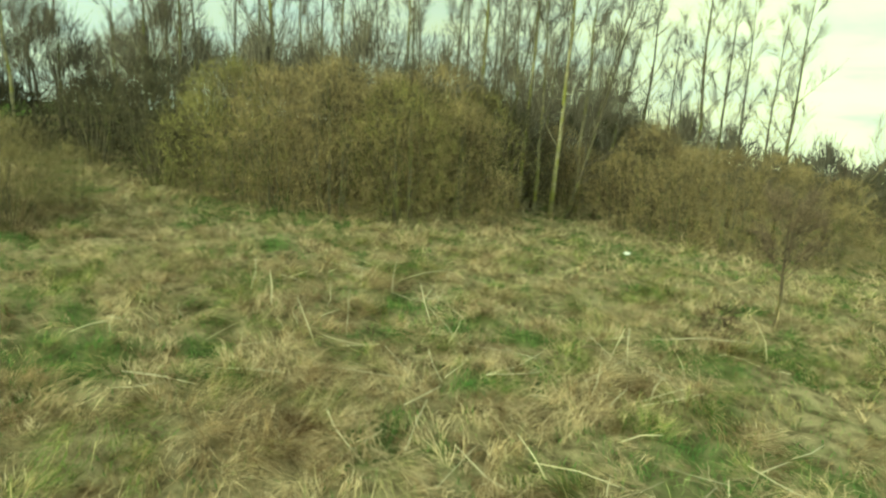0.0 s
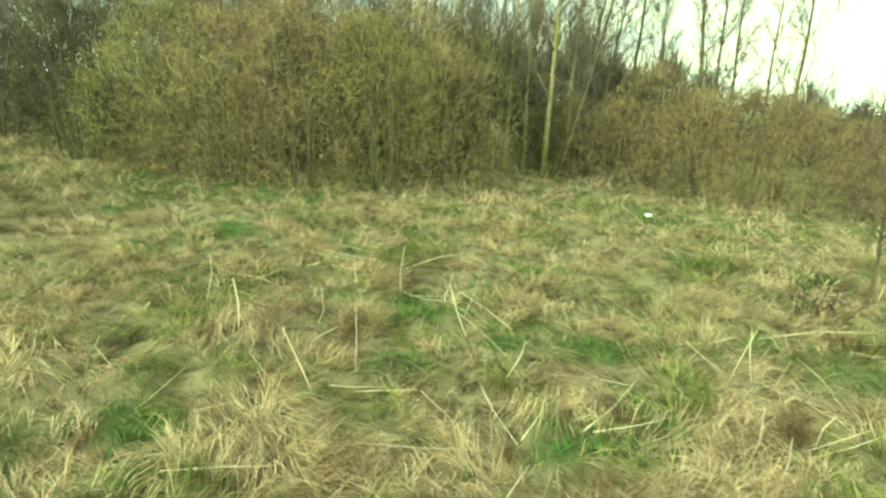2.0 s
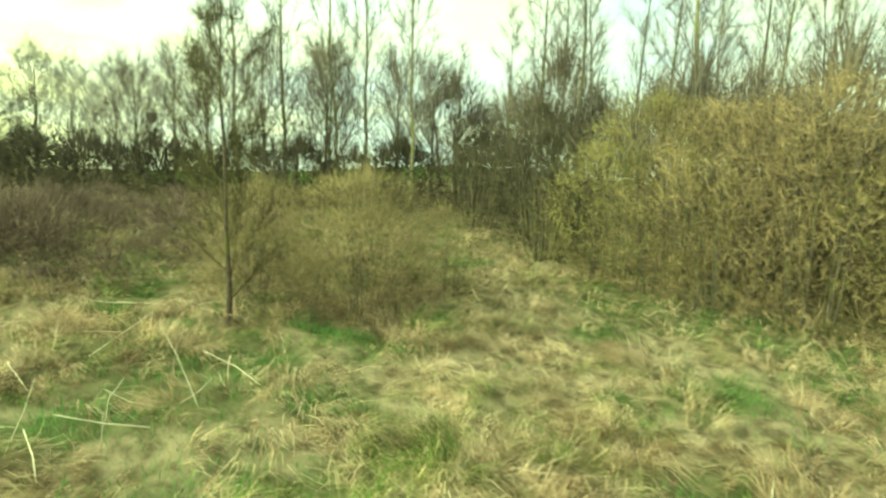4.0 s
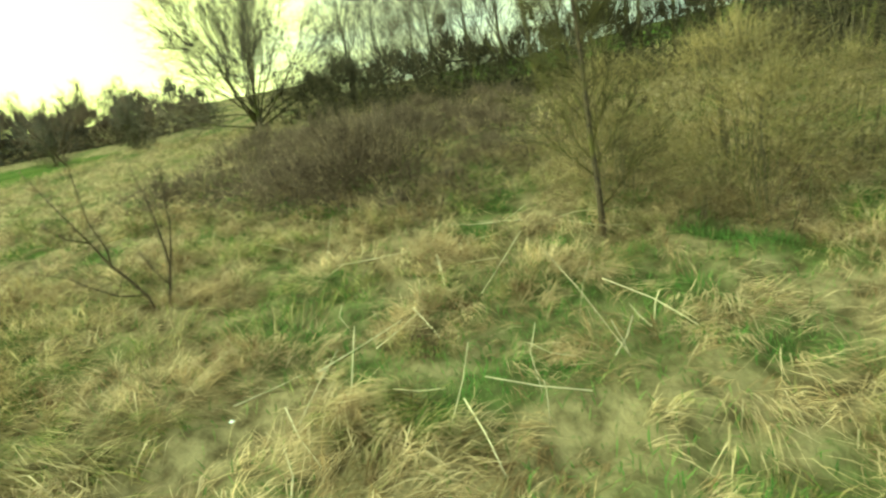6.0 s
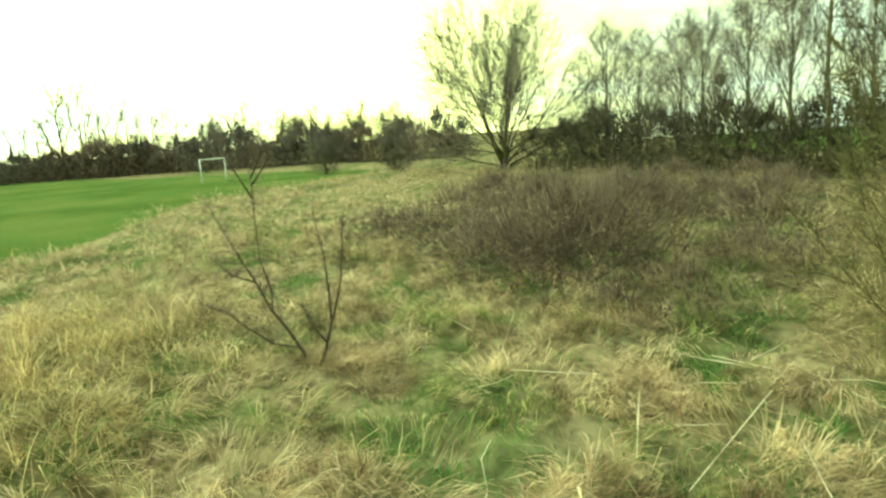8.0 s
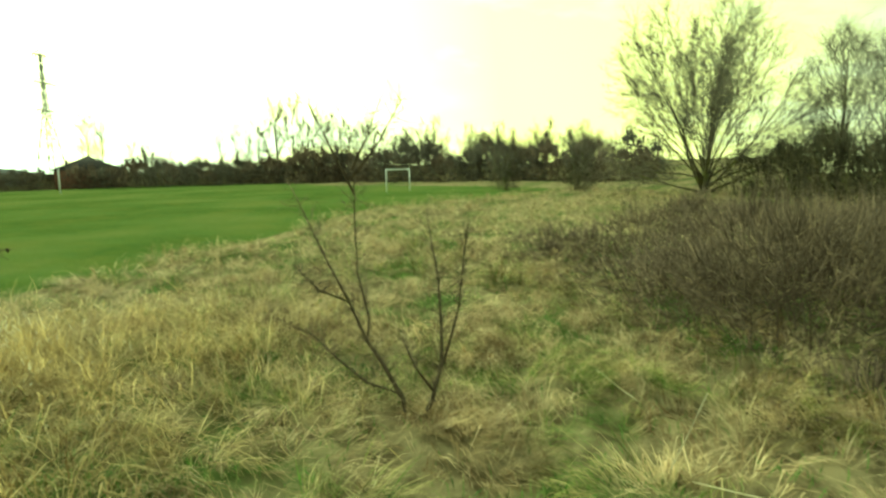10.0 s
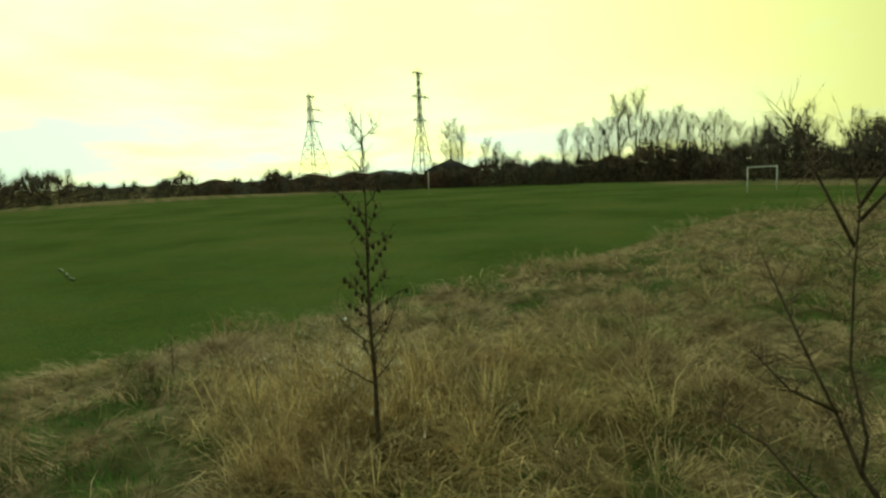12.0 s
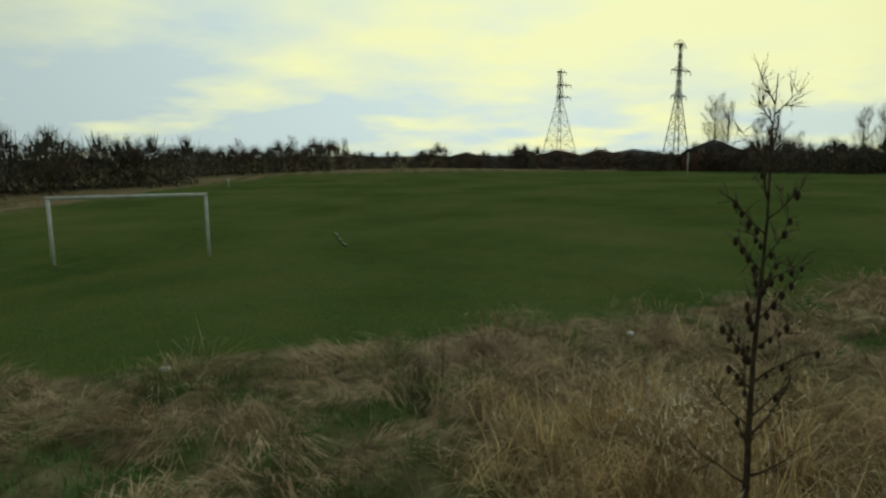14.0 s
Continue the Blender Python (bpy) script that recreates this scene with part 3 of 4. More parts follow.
def tree_meshes(kind, seed, high, girth, limbs, start, reach, rise, subs, twigs, twig_long, twig_thick, bend=0.02, up=0.5, side=2, joined=False, fork=0.0, slim=1.0):
    """A bare tree: the meshes of its trunk, of each limb, and of its crown of twigs."""
    rng = np.random.default_rng(seed)
    trunk, crown, made = Shape(), Shape(), []
    n = 9
    s = np.linspace(0, 1, n)
    wobble = np.cumsum(rng.normal(0, bend, (n, 2)), axis=0) * high / 3
    wobble -= wobble[0]
    stem = np.stack([wobble[:, 0], wobble[:, 1], s * high], 1)
    stem[0, 2] = -0.15
    thick = girth * (1 - 0.9 * s) * (1 + 0.35 * np.exp(-s * 25))
    trunk.tube(stem, thick, 8)
    homes, ways = [], []
    for k in range(limbs):
        at = start + (0.97 - start) * ((k + rng.random() * 0.8) / limbs) ** (1 + fork)
        root = np.array([np.interp(at, s, stem[:, c]) for c in range(3)])
        turn = k * 2.4 + rng.normal(0, 0.4)
        tilt = rise * (1.1 - 0.5 * at) + rng.normal(0, 0.12)
        way = np.array((math.cos(turn) * math.sin(tilt), math.sin(turn) * math.sin(tilt), math.cos(tilt)))
        long = reach * (1.15 - 0.75 * at) * rng.uniform(0.7, 1.15)
        pts = [root]
        for m in range(4):
            way = turned(way + np.array((0, 0, up * 0.22)), rng, 0.11)
            pts.append(pts[-1] + way * long / 4)
        pts = np.array(pts)
        r0 = max(np.interp(at, s, thick) * 0.5 * slim, min(0.010, girth * 0.22))
        limb = trunk if joined else Shape()
        limb.tube(pts, r0 * np.array((1, 0.75, 0.55, 0.38, 0.2)), 5)
        for q in range(subs):
            f = rng.uniform(0.2, 1.0) * 4
            m = min(int(f), 3)
            p = pts[m] + (pts[m + 1] - pts[m]) * (f - m)
            w = turned((pts[m + 1] - pts[m]) / np.linalg.norm(pts[m + 1] - pts[m]) + np.array((0, 0, up * 0.4)), rng, 0.42)
            far = long * rng.uniform(0.2, 0.45) * (1.2 - f / 8)
            mid = p + w * far * 0.5
            w2 = turned(w + np.array((0, 0, up * 0.3)), rng, 0.2)
            end = mid + w2 * far * 0.5
            crown.tube(np.array((p, mid, end)), r0 * np.array((0.34, 0.22, 0.1)), 3)
            for c in range(twigs):
                g = rng.random()
                homes.append(p + (mid - p) * g * 2 if g < 0.5 else mid + (end - mid) * (g * 2 - 1))
                ways.append(turned(w2 + np.array((0, 0, up * 0.3)), rng, 0.5))
        for c in range(twigs):
            f = rng.uniform(0.2, 1.0) * 4
            m = min(int(f), 3)
            homes.append(pts[m] + (pts[m + 1] - pts[m]) * (f - m))
            ways.append(turned(way, rng, 0.55))
        if not joined:
            made.append(limb.mesh(kind + "_limb"))
    shoots(crown, homes, ways, twig_long, twig_thick, rng, side)
    return trunk.mesh(kind + "_trunk"), made, crown.mesh(kind + "_crown")


def branch_meshes(kind, seed, high, girth, limbs, start, reach, tilt0, tilt1, subs, tips, twig_long, twig_thick, bend=0.01, up=0.25, open_=0.34, side=2, joined=False, slim=0.5, fine=3, taper=0.75):
    """A bare tree that branches thrice: limbs along its trunk, boughs along each limb, sprays along each bough."""
    rng = np.random.default_rng(seed)
    trunk, crown, made = Shape(), Shape(), []
    s = np.linspace(0, 1, 9)
    wobble = np.cumsum(rng.normal(0, bend, (9, 2)), axis=0) * high / 3
    stem = np.concatenate([wobble - wobble[0], (s * high)[:, None]], 1)
    stem[0, 2] = -0.15
    thick = girth * (1 - 0.9 * s) * (1 + 0.35 * np.exp(-s * 25))
    trunk.tube(stem, thick, 8)
    rise = np.array((0.0, 0.0, up))
    homes, ways = [], []

    def run(p, way, long, steps, waver):
        out = [p]
        for k in range(steps):
            way = turned(way + rise / steps, rng, waver)
            out.append(out[-1] + way * long / steps)
        return np.array(out)

    def along(pts, f):
        f = min(max(f, 0.0), 0.999) * (len(pts) - 1)
        m = int(f)
        d = pts[m + 1] - pts[m]
        return pts[m] + d * (f - m), d / np.linalg.norm(d)
    for k in range(limbs):
        at = start + (0.98 - start) * (k + rng.random() * 0.8) / limbs
        root = np.array([np.interp(at, s, stem[:, c]) for c in range(3)])
        turn = k * 2.4 + rng.normal(0, 0.35)
        tilt = rng.uniform(tilt0, tilt1) * (1.1 - 0.3 * at)
        way = np.array((math.cos(turn) * math.sin(tilt), math.sin(turn) * math.sin(tilt), math.cos(tilt)))
        long = reach * (1 - taper * at) * (1 - 0.18 * tilt) * rng.uniform(0.8, 1.08)
        limb = trunk if joined else Shape()
        r0 = max(np.interp(at, s, thick) * slim, 0.012)
        pts = run(root, way, long, 5, 0.09)
        limb.tube(pts, r0 * np.array((1, 0.64, 0.44, 0.30, 0.18, 0.07)), 5)
        for q in range(subs):
            f = 0.18 + 0.8 * (q + rng.random()) / subs
            p, d = along(pts, f)
            far = long * (0.16 + 0.42 * (1 - f)) * rng.uniform(0.7, 1.2)
            bough = run(p, turned(d, rng, open_), far, 3, 0.12)
            limb.tube(bough, max(r0 * 0.30 * (1 - 0.5 * f), twig_thick) * np.array((1, 0.75, 0.5, 0.25)), 3)
            for c in range(tips):
                g = 0.15 + 0.84 * (c + rng.random()) / tips
                p2, d2 = along(bough, g)
                homes.append(p2)
                ways.append(turned(d2 + rise * 0.5, rng, open_) * (0.6 + 0.8 * (1 - g)))
        for c in range(fine):
            p2, d2 = along(pts, rng.uniform(0.3, 1.0))
            homes.append(p2)
            ways.append(turned(d2, rng, open_ * 1.2) * 0.8)
        if not joined:
            made.append(limb.mesh(kind + "_limb"))
    shoots(crown, homes, ways, twig_long, twig_thick, rng, side)
    return trunk.mesh(kind + "_trunk"), made, crown.mesh(kind + "_crown")


def shrub_meshes(kind, seed, high, wide, stems, twigs, twig_long, twig_thick, girth=0.03, side=1, joined=False, low=0.05, hollow=0.45, wisps=0, tangle=0.5, buds=0):
    """A domed many-stemmed bare shrub: the meshes of each stem, of its crown of twigs, and of its buds if it has any."""
    rng = np.random.default_rng(seed)
    crown, made = Shape(), []
    lumps = rng.uniform(0, 6.28, 6)

    def dome(turn, lift):
        """How far the crown reaches out at an angle and a share of its height."""
        r = math.sqrt(max(1 - (max(lift - 0.3, 0) / 0.7) ** 2, 0.0)) * (0.8 + 0.25 * min(lift / 0.3, 1))
        return wide * r * (1 + 0.22 * math.sin(3 * turn + lumps[0]) * math.sin(7 * lift + lumps[1]) + 0.17 * math.sin(5 * turn + lumps[2] + 6 * lift))
    for k in range(stems):
        turn, out = rng.uniform(0, 2 * np.pi), math.sqrt(rng.random())
        lift = rng.uniform(0.45, 0.98)
        goal = np.array((math.cos(turn) * dome(turn, lift) * out, math.sin(turn) * dome(turn, lift) * out, high * lift))
        foot = np.array((math.cos(turn), math.sin(turn), 0)) * out * wide * 0.28 + (0, 0, -0.1)
        knee = foot * 0.5 + goal * 0.5 + np.array((0, 0, 0.10 * high)) + rng.normal(0, 0.12, 3)
        pts = np.array([foot, foot * 0.7 + knee * 0.3 + rng.normal(0, 0.05, 3), knee, knee * 0.5 + goal * 0.5 + rng.normal(0, 0.1, 3), goal])
        one = crown if joined else Shape()
        one.tube(pts, girth * rng.uniform(0.6, 1.3) * np.array((1, 0.85, 0.65, 0.4, 0.15)), 4)
        if not joined:
            made.append(one.mesh(kind + "_stem"))
    homes, ways = [], []
    for k in range(wisps):  # shoots that stand out of the crown
        turn, out = rng.uniform(0, 2 * np.pi), rng.random()
        lift = 0.97 - 0.45 * out ** 2
        homes.append(np.array((math.cos(turn) * dome(turn, lift) * out, math.sin(turn) * dome(turn, lift) * out, high * lift * 0.93)))
        ways.append(turned(np.array((math.cos(turn) * out * 0.5, math.sin(turn) * out * 0.5, 1.0)), rng, 0.2) * 2.0)
    while len(homes) < twigs:
        turn, lift = rng.uniform(0, 2 * np.pi), low + (0.97 - low) * rng.random() ** 0.9
        out = hollow + (1 - hollow) * math.sqrt(rng.random())
        r = dome(turn, lift) * out
        p = np.array((math.cos(turn) * r, math.sin(turn) * r, lift * high))
        # twigs gather in sprays, with gaps between
        if math.sin(2.9 * p[0] + lumps[3]) * math.sin(2.7 * p[1] + lumps[4]) * math.sin(2.3 * p[2] + lumps[5]) < -0.10 and rng.random() < 0.8:
            continue
        homes.append(p)
        away = np.array((math.cos(turn), math.sin(turn), 0.25 + 1.1 * lift)) * 0.55
        ways.append(turned(away, rng, tangle))
    shoots(crown, homes, ways, twig_long, twig_thick, rng, side)
    if not buds:
        return None, made, crown.mesh(kind + "_crown")
    tips, k = Shape(), rng.integers(0, len(homes), buds)
    at = np.array(homes)[k] + np.array(ways)[k] * twig_long * rng.uniform(0.1, 1.1, (buds, 1)) + rng.normal(0, 0.04, (buds, 3))
    aim = rng.normal(0, 1, (buds, 3)) + (0, 0, 0.6)
    tips.spikes(at, at + aim / np.linalg.norm(aim, axis=1, keepdims=True) * rng.uniform(0.03, 0.07, (buds, 1)), 0.011)
    return None, made, crown.mesh(kind + "_crown"), tips.mesh(kind + "_buds")


def stand(x, y, sink=0.05):
    return (x, y, float(land(x, y)) - sink)


def make_plant(name, meshes, materials, label, category="tree", group=""):
    """A plant of its trunk, each limb or stem, and its crown."""
    root = new(name)
    trunk, arms, crown = meshes[:3]
    if trunk is not None:
        part("trunk", trunk, materials[0], root)
    for me in arms:
        part("limb" if trunk is not None else "stem", me, materials[1], root)
    part("crown", crown, materials[2], root)
    for me in meshes[3:]:
        tagged(part("bud", me, mat_bud, root, "small yellow-green opening buds"), kind="stuff")
    return tagged(root, label, category, group)


def put(thing, x, y, turn=0.0, size=1.0, lean=0.0, copy=True, tall=1.0):
    m = Matrix.LocRotScale(stand(x, y), Euler((radians(lean), 0, radians(turn))), None)
    ob = copy_thing(thing, m) if copy else thing
    ob.matrix_basis = m @ Matrix.Diagonal((size, size, size * tall, 1))
    return ob


def around(yaw, d, eye=(0.0, 0.4)):
    """The place d metres from an eye in a compass way."""
    return eye[0] - math.sin(radians(yaw)) * d, eye[1] + math.cos(radians(yaw)) * d


class Stock:
    """A made thing that is first put in place itself, and then copied."""

    def __init__(self, thing):
        self.thing, self.used = thing, False

    def put(self, *a, **k):
        ob = put(self.thing, *a, copy=self.used, **k)
        self.used = True
        return ob


# the willow thicket
def build_thicket():
    rng = random.Random(5)
    label = "dense rounded leafless willow shrub of brown-olive twigs in the thicket"
    kinds = [Stock(make_plant("willow_shrub", shrub_meshes("willow", 20 + k, 5.2, 2.3, 12, 2150, 0.38, 0.0095, 0.028, side=2, hollow=0.25, wisps=110, tangle=0.95, buds=1500), (None, mat_bark, mat), label, "shrub", "willow thicket"))
             for k, mat in enumerate((mat_willow, mat_willow, mat_olive))]
    front = [(-19.2, 19.5, 0.72), (-17.6, 19.7, 1.0), (-15.4, 19.6, 1.05), (-13.2, 20.3, 1.08), (-11.3, 21.9, 1.1), (-9.7, 24.3, 1.1), (-10.7, 27.4, 1.05),
             (-3.0, 32.0, 0.92), (-1.4, 30.8, 1.0), (1.0, 30.4, 0.95), (3.2, 30.8, 0.85), (5.3, 31.4, 0.62), (7.2, 32.4, 0.5), (-8.0, 24.6, 0.45)]
    back = [(-18.6, 22.6, 1.1), (-15.8, 22.8, 1.15), (-13.2, 23.8, 1.2), (-11.5, 26.2, 1.2), (-12.8, 29.8, 1.18), (-0.4, 34.4, 1.08), (2.6, 34.2, 0.95), (5.8, 35.2, 0.75), (-6.3, 33.4, 0.75), (-4.5, 32.8, 0.8), (-7.9, 34.4, 0.85)]
    for n, (x, y, s) in enumerate(front + back):
        kinds[2 if n in (0, 1, 4, 6) else n % 2].put(x + rng.uniform(-0.2, 0.2), y + rng.uniform(-0.1, 0.2), rng.uniform(0, 360), s * rng.uniform(0.92, 1.04), tall=rng.uniform(0.9, 1.14))


build_thicket()


# tall bare trees behind the thicket
def build_tall_trees():
    rng = random.Random(8)
    group = "trees behind the thicket"
    birch = [Stock(make_plant("birch_tree", branch_meshes("birch", 40 + k, 16.5, 0.12, 26, 0.2, 4.6, 0.45, 0.85, 6, 5, 0.95, 0.0105, 0.018, 0.5, 0.36), (mat_birch, mat_twig, mat_twig), "tall slender leafless birch with pale greenish trunk", "tree", group)) for k in range(2)]
    alder = [Stock(make_plant("alder_tree", branch_meshes("alder", 50 + k, 15, 0.125, 22, 0.16, 4.2, 0.5, 0.95, 5, 4, 0.95, 0.0115, 0.013, 0.45, 0.38), (mat_bark, mat_twig, mat_twig), "tall thin leafless tree with dark bark", "tree", group)) for k in range(2)]
    rows = [(57.9, 40, 0, 0.95), (54.8, 46, 1, 0.62), (51.0, 40, 1, 0.7), (49.0, 38, 1, 0.9), (46.2, 37, 1, 0.95), (38.7, 36, 0, 1.2), (34.5, 38, 1, 1.0), (31.3, 37, 1, 0.95), (28.0, 36, 0, 0.95),
            (23.2, 37, 1, 0.95), (21.1, 33, 0, 1.15), (18.8, 37, 1, 1.0), (16.7, 33, 0, 1.0), (13.6, 31.6, 0, 1.1), (4.6, 41, 1, 0.8), (1.4, 36, 1, 1.05), (-1.5, 43, 1, 0.95), (-5.0, 36, 1, 0.9),
            (61.6, 42, 0, 0.95), (63.6, 41, 0, 1.0), (67.2, 42, 0, 1.0), (70.6, 43, 0, 1.0), (42.5, 45, 1, 1.0), (8.4, 45, 1, 0.85), (25.8, 47, 1, 1.05), (36.2, 49, 0, 1.0), (29.6, 52, 1, 1.1), (19.8, 50, 1, 1.1), (10.2, 52, 1, 0.95), (3.0, 50, 1, 0.8), (-3.4, 39, 1, 0.8), (44.6, 52, 1, 1.1), (16.8, 45, 0, 1.0), (15.1, 32.6, 0, 0.85), (11.4, 34.5, 0, 0.95), (26.4, 40, 1, 1.0), (33.0, 43, 0, 1.05), (22.0, 42, 1, 1.05), (6.6, 38, 1, 1.0), (-0.2, 40, 1, 0.95), (40.6, 41, 1, 1.0), (47.6, 44, 1, 1.0)]
    for yaw, d, kind, size in rows:
        (alder if kind else birch)[rng.randrange(2)].put(*around(yaw, d), turn=rng.uniform(0, 360), size=size, lean=rng.uniform(-3.5, 3.5))
    for yaw, d, turn, lean in ((19.4, 35.5, 75, 13), (12.3, 33, 70, 15), (11.9, 33.6, 110, 11), (15.4, 35.2, 80, 6), (9.8, 35, 95, 9), (-8.4, 38, 85, 24)):  # some that lean
        alder[0].put(*around(yaw, d), turn=turn, size=0.85, lean=lean)


build_tall_trees()


# shrubs and small trees beside the clearing
def build_clearing():
    willow = Stock(make_plant("willow_bush", shrub_meshes("bush", 71, 3.1, 1.7, 16, 1500, 0.42, 0.0062, 0.014, hollow=0.1, wisps=150, tangle=0.75, buds=600), (None, mat_bark, mat_bush), "young olive-brown willow bush at the edge of the clearing", "shrub", "young willows"))
    for x, y, turn, s in ((-17.8, 10.9, 20, 1.0), (-19.4, 11.9, 140, 1.0), (-18.4, 13.4, 250, 0.75), (-21.6, 10.2, 80, 0.8), (-19.6, 9.4, 200, 0.9), (-17.0, 9.5, 300, 0.45), (-18.4, 9.0, 60, 0.6), (-16.5, 10.5, 110, 0.8)):
        willow.put(x, y, turn, s * 1.06, tall=0.85)
    tree = make_plant("young_willow", tree_meshes("young", 73, 6.4, 0.05, 32, 0.08, 1.6, 0.85, 6, 12, 0.34, 0.005, 0.014, 0.3, slim=0.6), (mat_black_bark, mat_young, mat_young), "young bare willow with a dark mossy stem", "tree")
    put(tree, -17.4, 8.2, 30, 1.0, copy=False)
    dark = Stock(make_plant("hawthorn_bush", shrub_meshes("thorn", 75, 4.2, 2.2, 14, 1300, 0.52, 0.0115, 0.05, side=1, hollow=0.25, wisps=200, tangle=0.8), (None, mat_bark, mat_dark_twig), "dark leafless hawthorn bush behind the clearing", "shrub", "dark bushes"))
    for x, y, s in ((-21.4, 19.6, 0.75), (-22.8, 20.6, 1.05), (-25.2, 22.6, 1.3), (-28.0, 21.6, 1.0), (-31, 24, 0.95), (-27, 26.4, 1.3), (10.5, 40, 0.95), (13.5, 43, 1.0), (8.5, 45, 1.0), (17, 46, 1.0), (-11.2, 36.4, 1.25), (-8.6, 39.8, 1.3), (-5.4, 40.0, 1.3), (-3.2, 36.8, 1.2), (-6.8, 43.0, 1.4), (-13.4, 27.4, 1.35), (-10.2, 30.0, 1.35), (-15.6, 25.6, 1.3)):
        dark.put(x, y, x * 37 % 360, s)
    thin = make_plant("bare_bush", tree_meshes("small", 77, 3.2, 0.052, 22, 0.42, 2.0, 1.0, 7, 9, 0.34, 0.0045, 0.02, 0.15), (mat_black_bark, mat_bramble, mat_bramble), "small rounded leafless bush on a thin stem", "shrub")
    put(thin, 1.76, 17.4, 0, 1.0, copy=False)
    dock = Stock(make_plant("dead_dock", shrub_meshes("dock", 83, 0.42, 0.30, 13, 90, 0.16, 0.006, 0.008, joined=True, low=0.0, hollow=0.1), (None, None, mat_dock), "collapsed clump of dark brown dead dock stems in the grass", "plant", "dead docks"))
    for x, y, s in ((0.45, 15.4, 1.8), (-9.5, 12.8, 0.8), (-9.0, 12.4, 0.55), (-9.4, 17.2, 0.9), (-5.3, 9.5, 0.9), (-3.4, 17.8, 0.7), (-14.6, 5.0, 0.8), (-17.4, -4.4, 0.9)):
        dock.put(x, y, x * 97 % 360, s)
    bramble = Stock(make_plant("bramble_bush", shrub_meshes("bramble", 79, 1.6, 1.5, 14, 1000, 0.40, 0.008, 0.010, 1, False, 0.02, 0.2, 160), (None, mat_bramble, mat_bramble), "low tangled reddish-brown bramble thicket", "shrub", "brambles"))
    for x, y, s in ((-22.4, 4.6, 1.15), (-22.8, 3.4, 0.95), (-24.4, 5.6, 1.05), (-25.2, 3.8, 1.1), (-27.3, 5.0, 0.95), (-30, 6.6, 0.9), (-32.5, 8.4, 0.9), (-29.5, 9.6, 0.9), (-33, 11, 0.9), (-23.6, 8.0, 0.6), (-37, 8, 0.9), (-36, 10.6, 0.9), (-27, 11.6, 0.7), (-30, 12.6, 0.8), (-35, 3.4, 0.7)):
        bramble.put(x, y, x * 53 % 360, s, tall=1.0 if s > 1 else 0.75)
    low = Stock(make_plant("low_bramble", shrub_meshes("low", 81, 1.0, 1.7, 6, 400, 0.44, 0.0125, 0.012, 1, True, 0.02, 0.1, 70), (None, None, mat_bramble), "low brown bramble growth spreading over the rough", "shrub", "brambles"))
    for x, y, size in ((-27.2, -0.8, 0.7), (-28.2, -0.2, 1.0), (-20.4, 5.4, 0.65), (-29.6, -1.8, 0.9), (-21.4, 6.6, 0.75)):
        low.put(x, y, x * 57 % 360, size, tall=0.75)
    rng = random.Random(21)
    for k in range(30):
        low.put(-24 - (k % 11) * 1.75 + rng.uniform(-0.9, 0.9), 1.5 + (k // 11) * 3.4 + rng.uniform(-1.4, 1.4), rng.uniform(0, 360), rng.uniform(0.75, 1.15), tall=rng.uniform(0.6, 1.0))


build_clearing()


def build_back_trees():
    """The spreading tree, the row beside it, and the dark scrub beneath."""
    big = make_plant("spreading_tree", branch_meshes("spreading", 90, 2.2, 0.40, 32, 0.05, 11.4, 0.10, 1.30, 13, 9, 1.5, 0.0125, 0.010, 0.16, 0.42, side=4, slim=0.32, fine=10, taper=0.15), (mat_bark, mat_bark, mat_twig), "big leafless spreading tree with many rising limbs", "tree")
    put(big, -54.3, -1.5, 0, 1.0, copy=False)
    row = Stock(make_plant("hedgerow_tree", branch_meshes("hedgerow", 92, 8.2, 0.13, 22, 0.06, 6.2, 0.30, 1.05, 8, 5, 1.3, 0.0115, 0.02, 0.45, 0.52, joined=True, slim=0.6), (mat_bark, mat_bark, mat_twig), "leafless hedgerow tree with fine upright branches", "tree", "hedgerow trees"))
    for x, y, s in ((-51.4, 5.4, 0.95), (-49, 7.4, 0.85), (-46.6, 9.2, 0.85), (-44.4, 10.2, 0.85), (-42.4, 11.6, 0.9), (-40.2, 13.0, 0.9), (-38.6, 15.4, 0.95), (-37, 18, 0.95), (-41, 20, 1.0), (-37.5, 22.5, 0.95), (-40.5, 27, 1.0)):
        row.put(x, y, x * 71 % 360, s)
    bm = bmesh.new()
    bmesh.ops.create_icosphere(bm, subdivisions=2, radius=0.30)
    rng = random.Random(2)
    for v in bm.verts:
        v.co *= 0.75 + 0.5 * rng.random()
    nest = tagged(part("bird_nest", bm, mat_dark_twig), "dark round nest of twigs high in a bare tree", "nest")
    nest.location = (-44.6, 10.9, 5.3)
    scrub = Stock(make_plant("scrub_bush", shrub_meshes("scrub", 94, 3.3, 2.2, 10, 620, 0.7, 0.026, 0.05, hollow=0.1, wisps=100, tangle=0.8), (None, mat_bark, mat_dark_twig), "dark tangled leafless scrub under the hedgerow trees", "shrub", "hedgerow scrub"))
    for k in range(18):
        scrub.put(-54.5 + k * 1.0 - (k % 3) * 0.8, 0.5 + k * 0.85 + (k % 3) * 1.2, k * 47, 0.75 + 0.35 * ((k * 7) % 5) / 5)
    for x, y, size in ((-60.4, -18.2, 0.62), (-62.8, -12.6, 0.7), (-59.0, -11.0, 0.5), (-36.6, 16.6, 1.0), (-35.4, 19.0, 0.9), (-35.0, 21.6, 1.05), (-33.2, 24.4, 1.0), (-38.6, 23.5, 1.1), (-33.5, 27.5, 1.1)):
        scrub.put(x, y, x * 31 % 360, size)


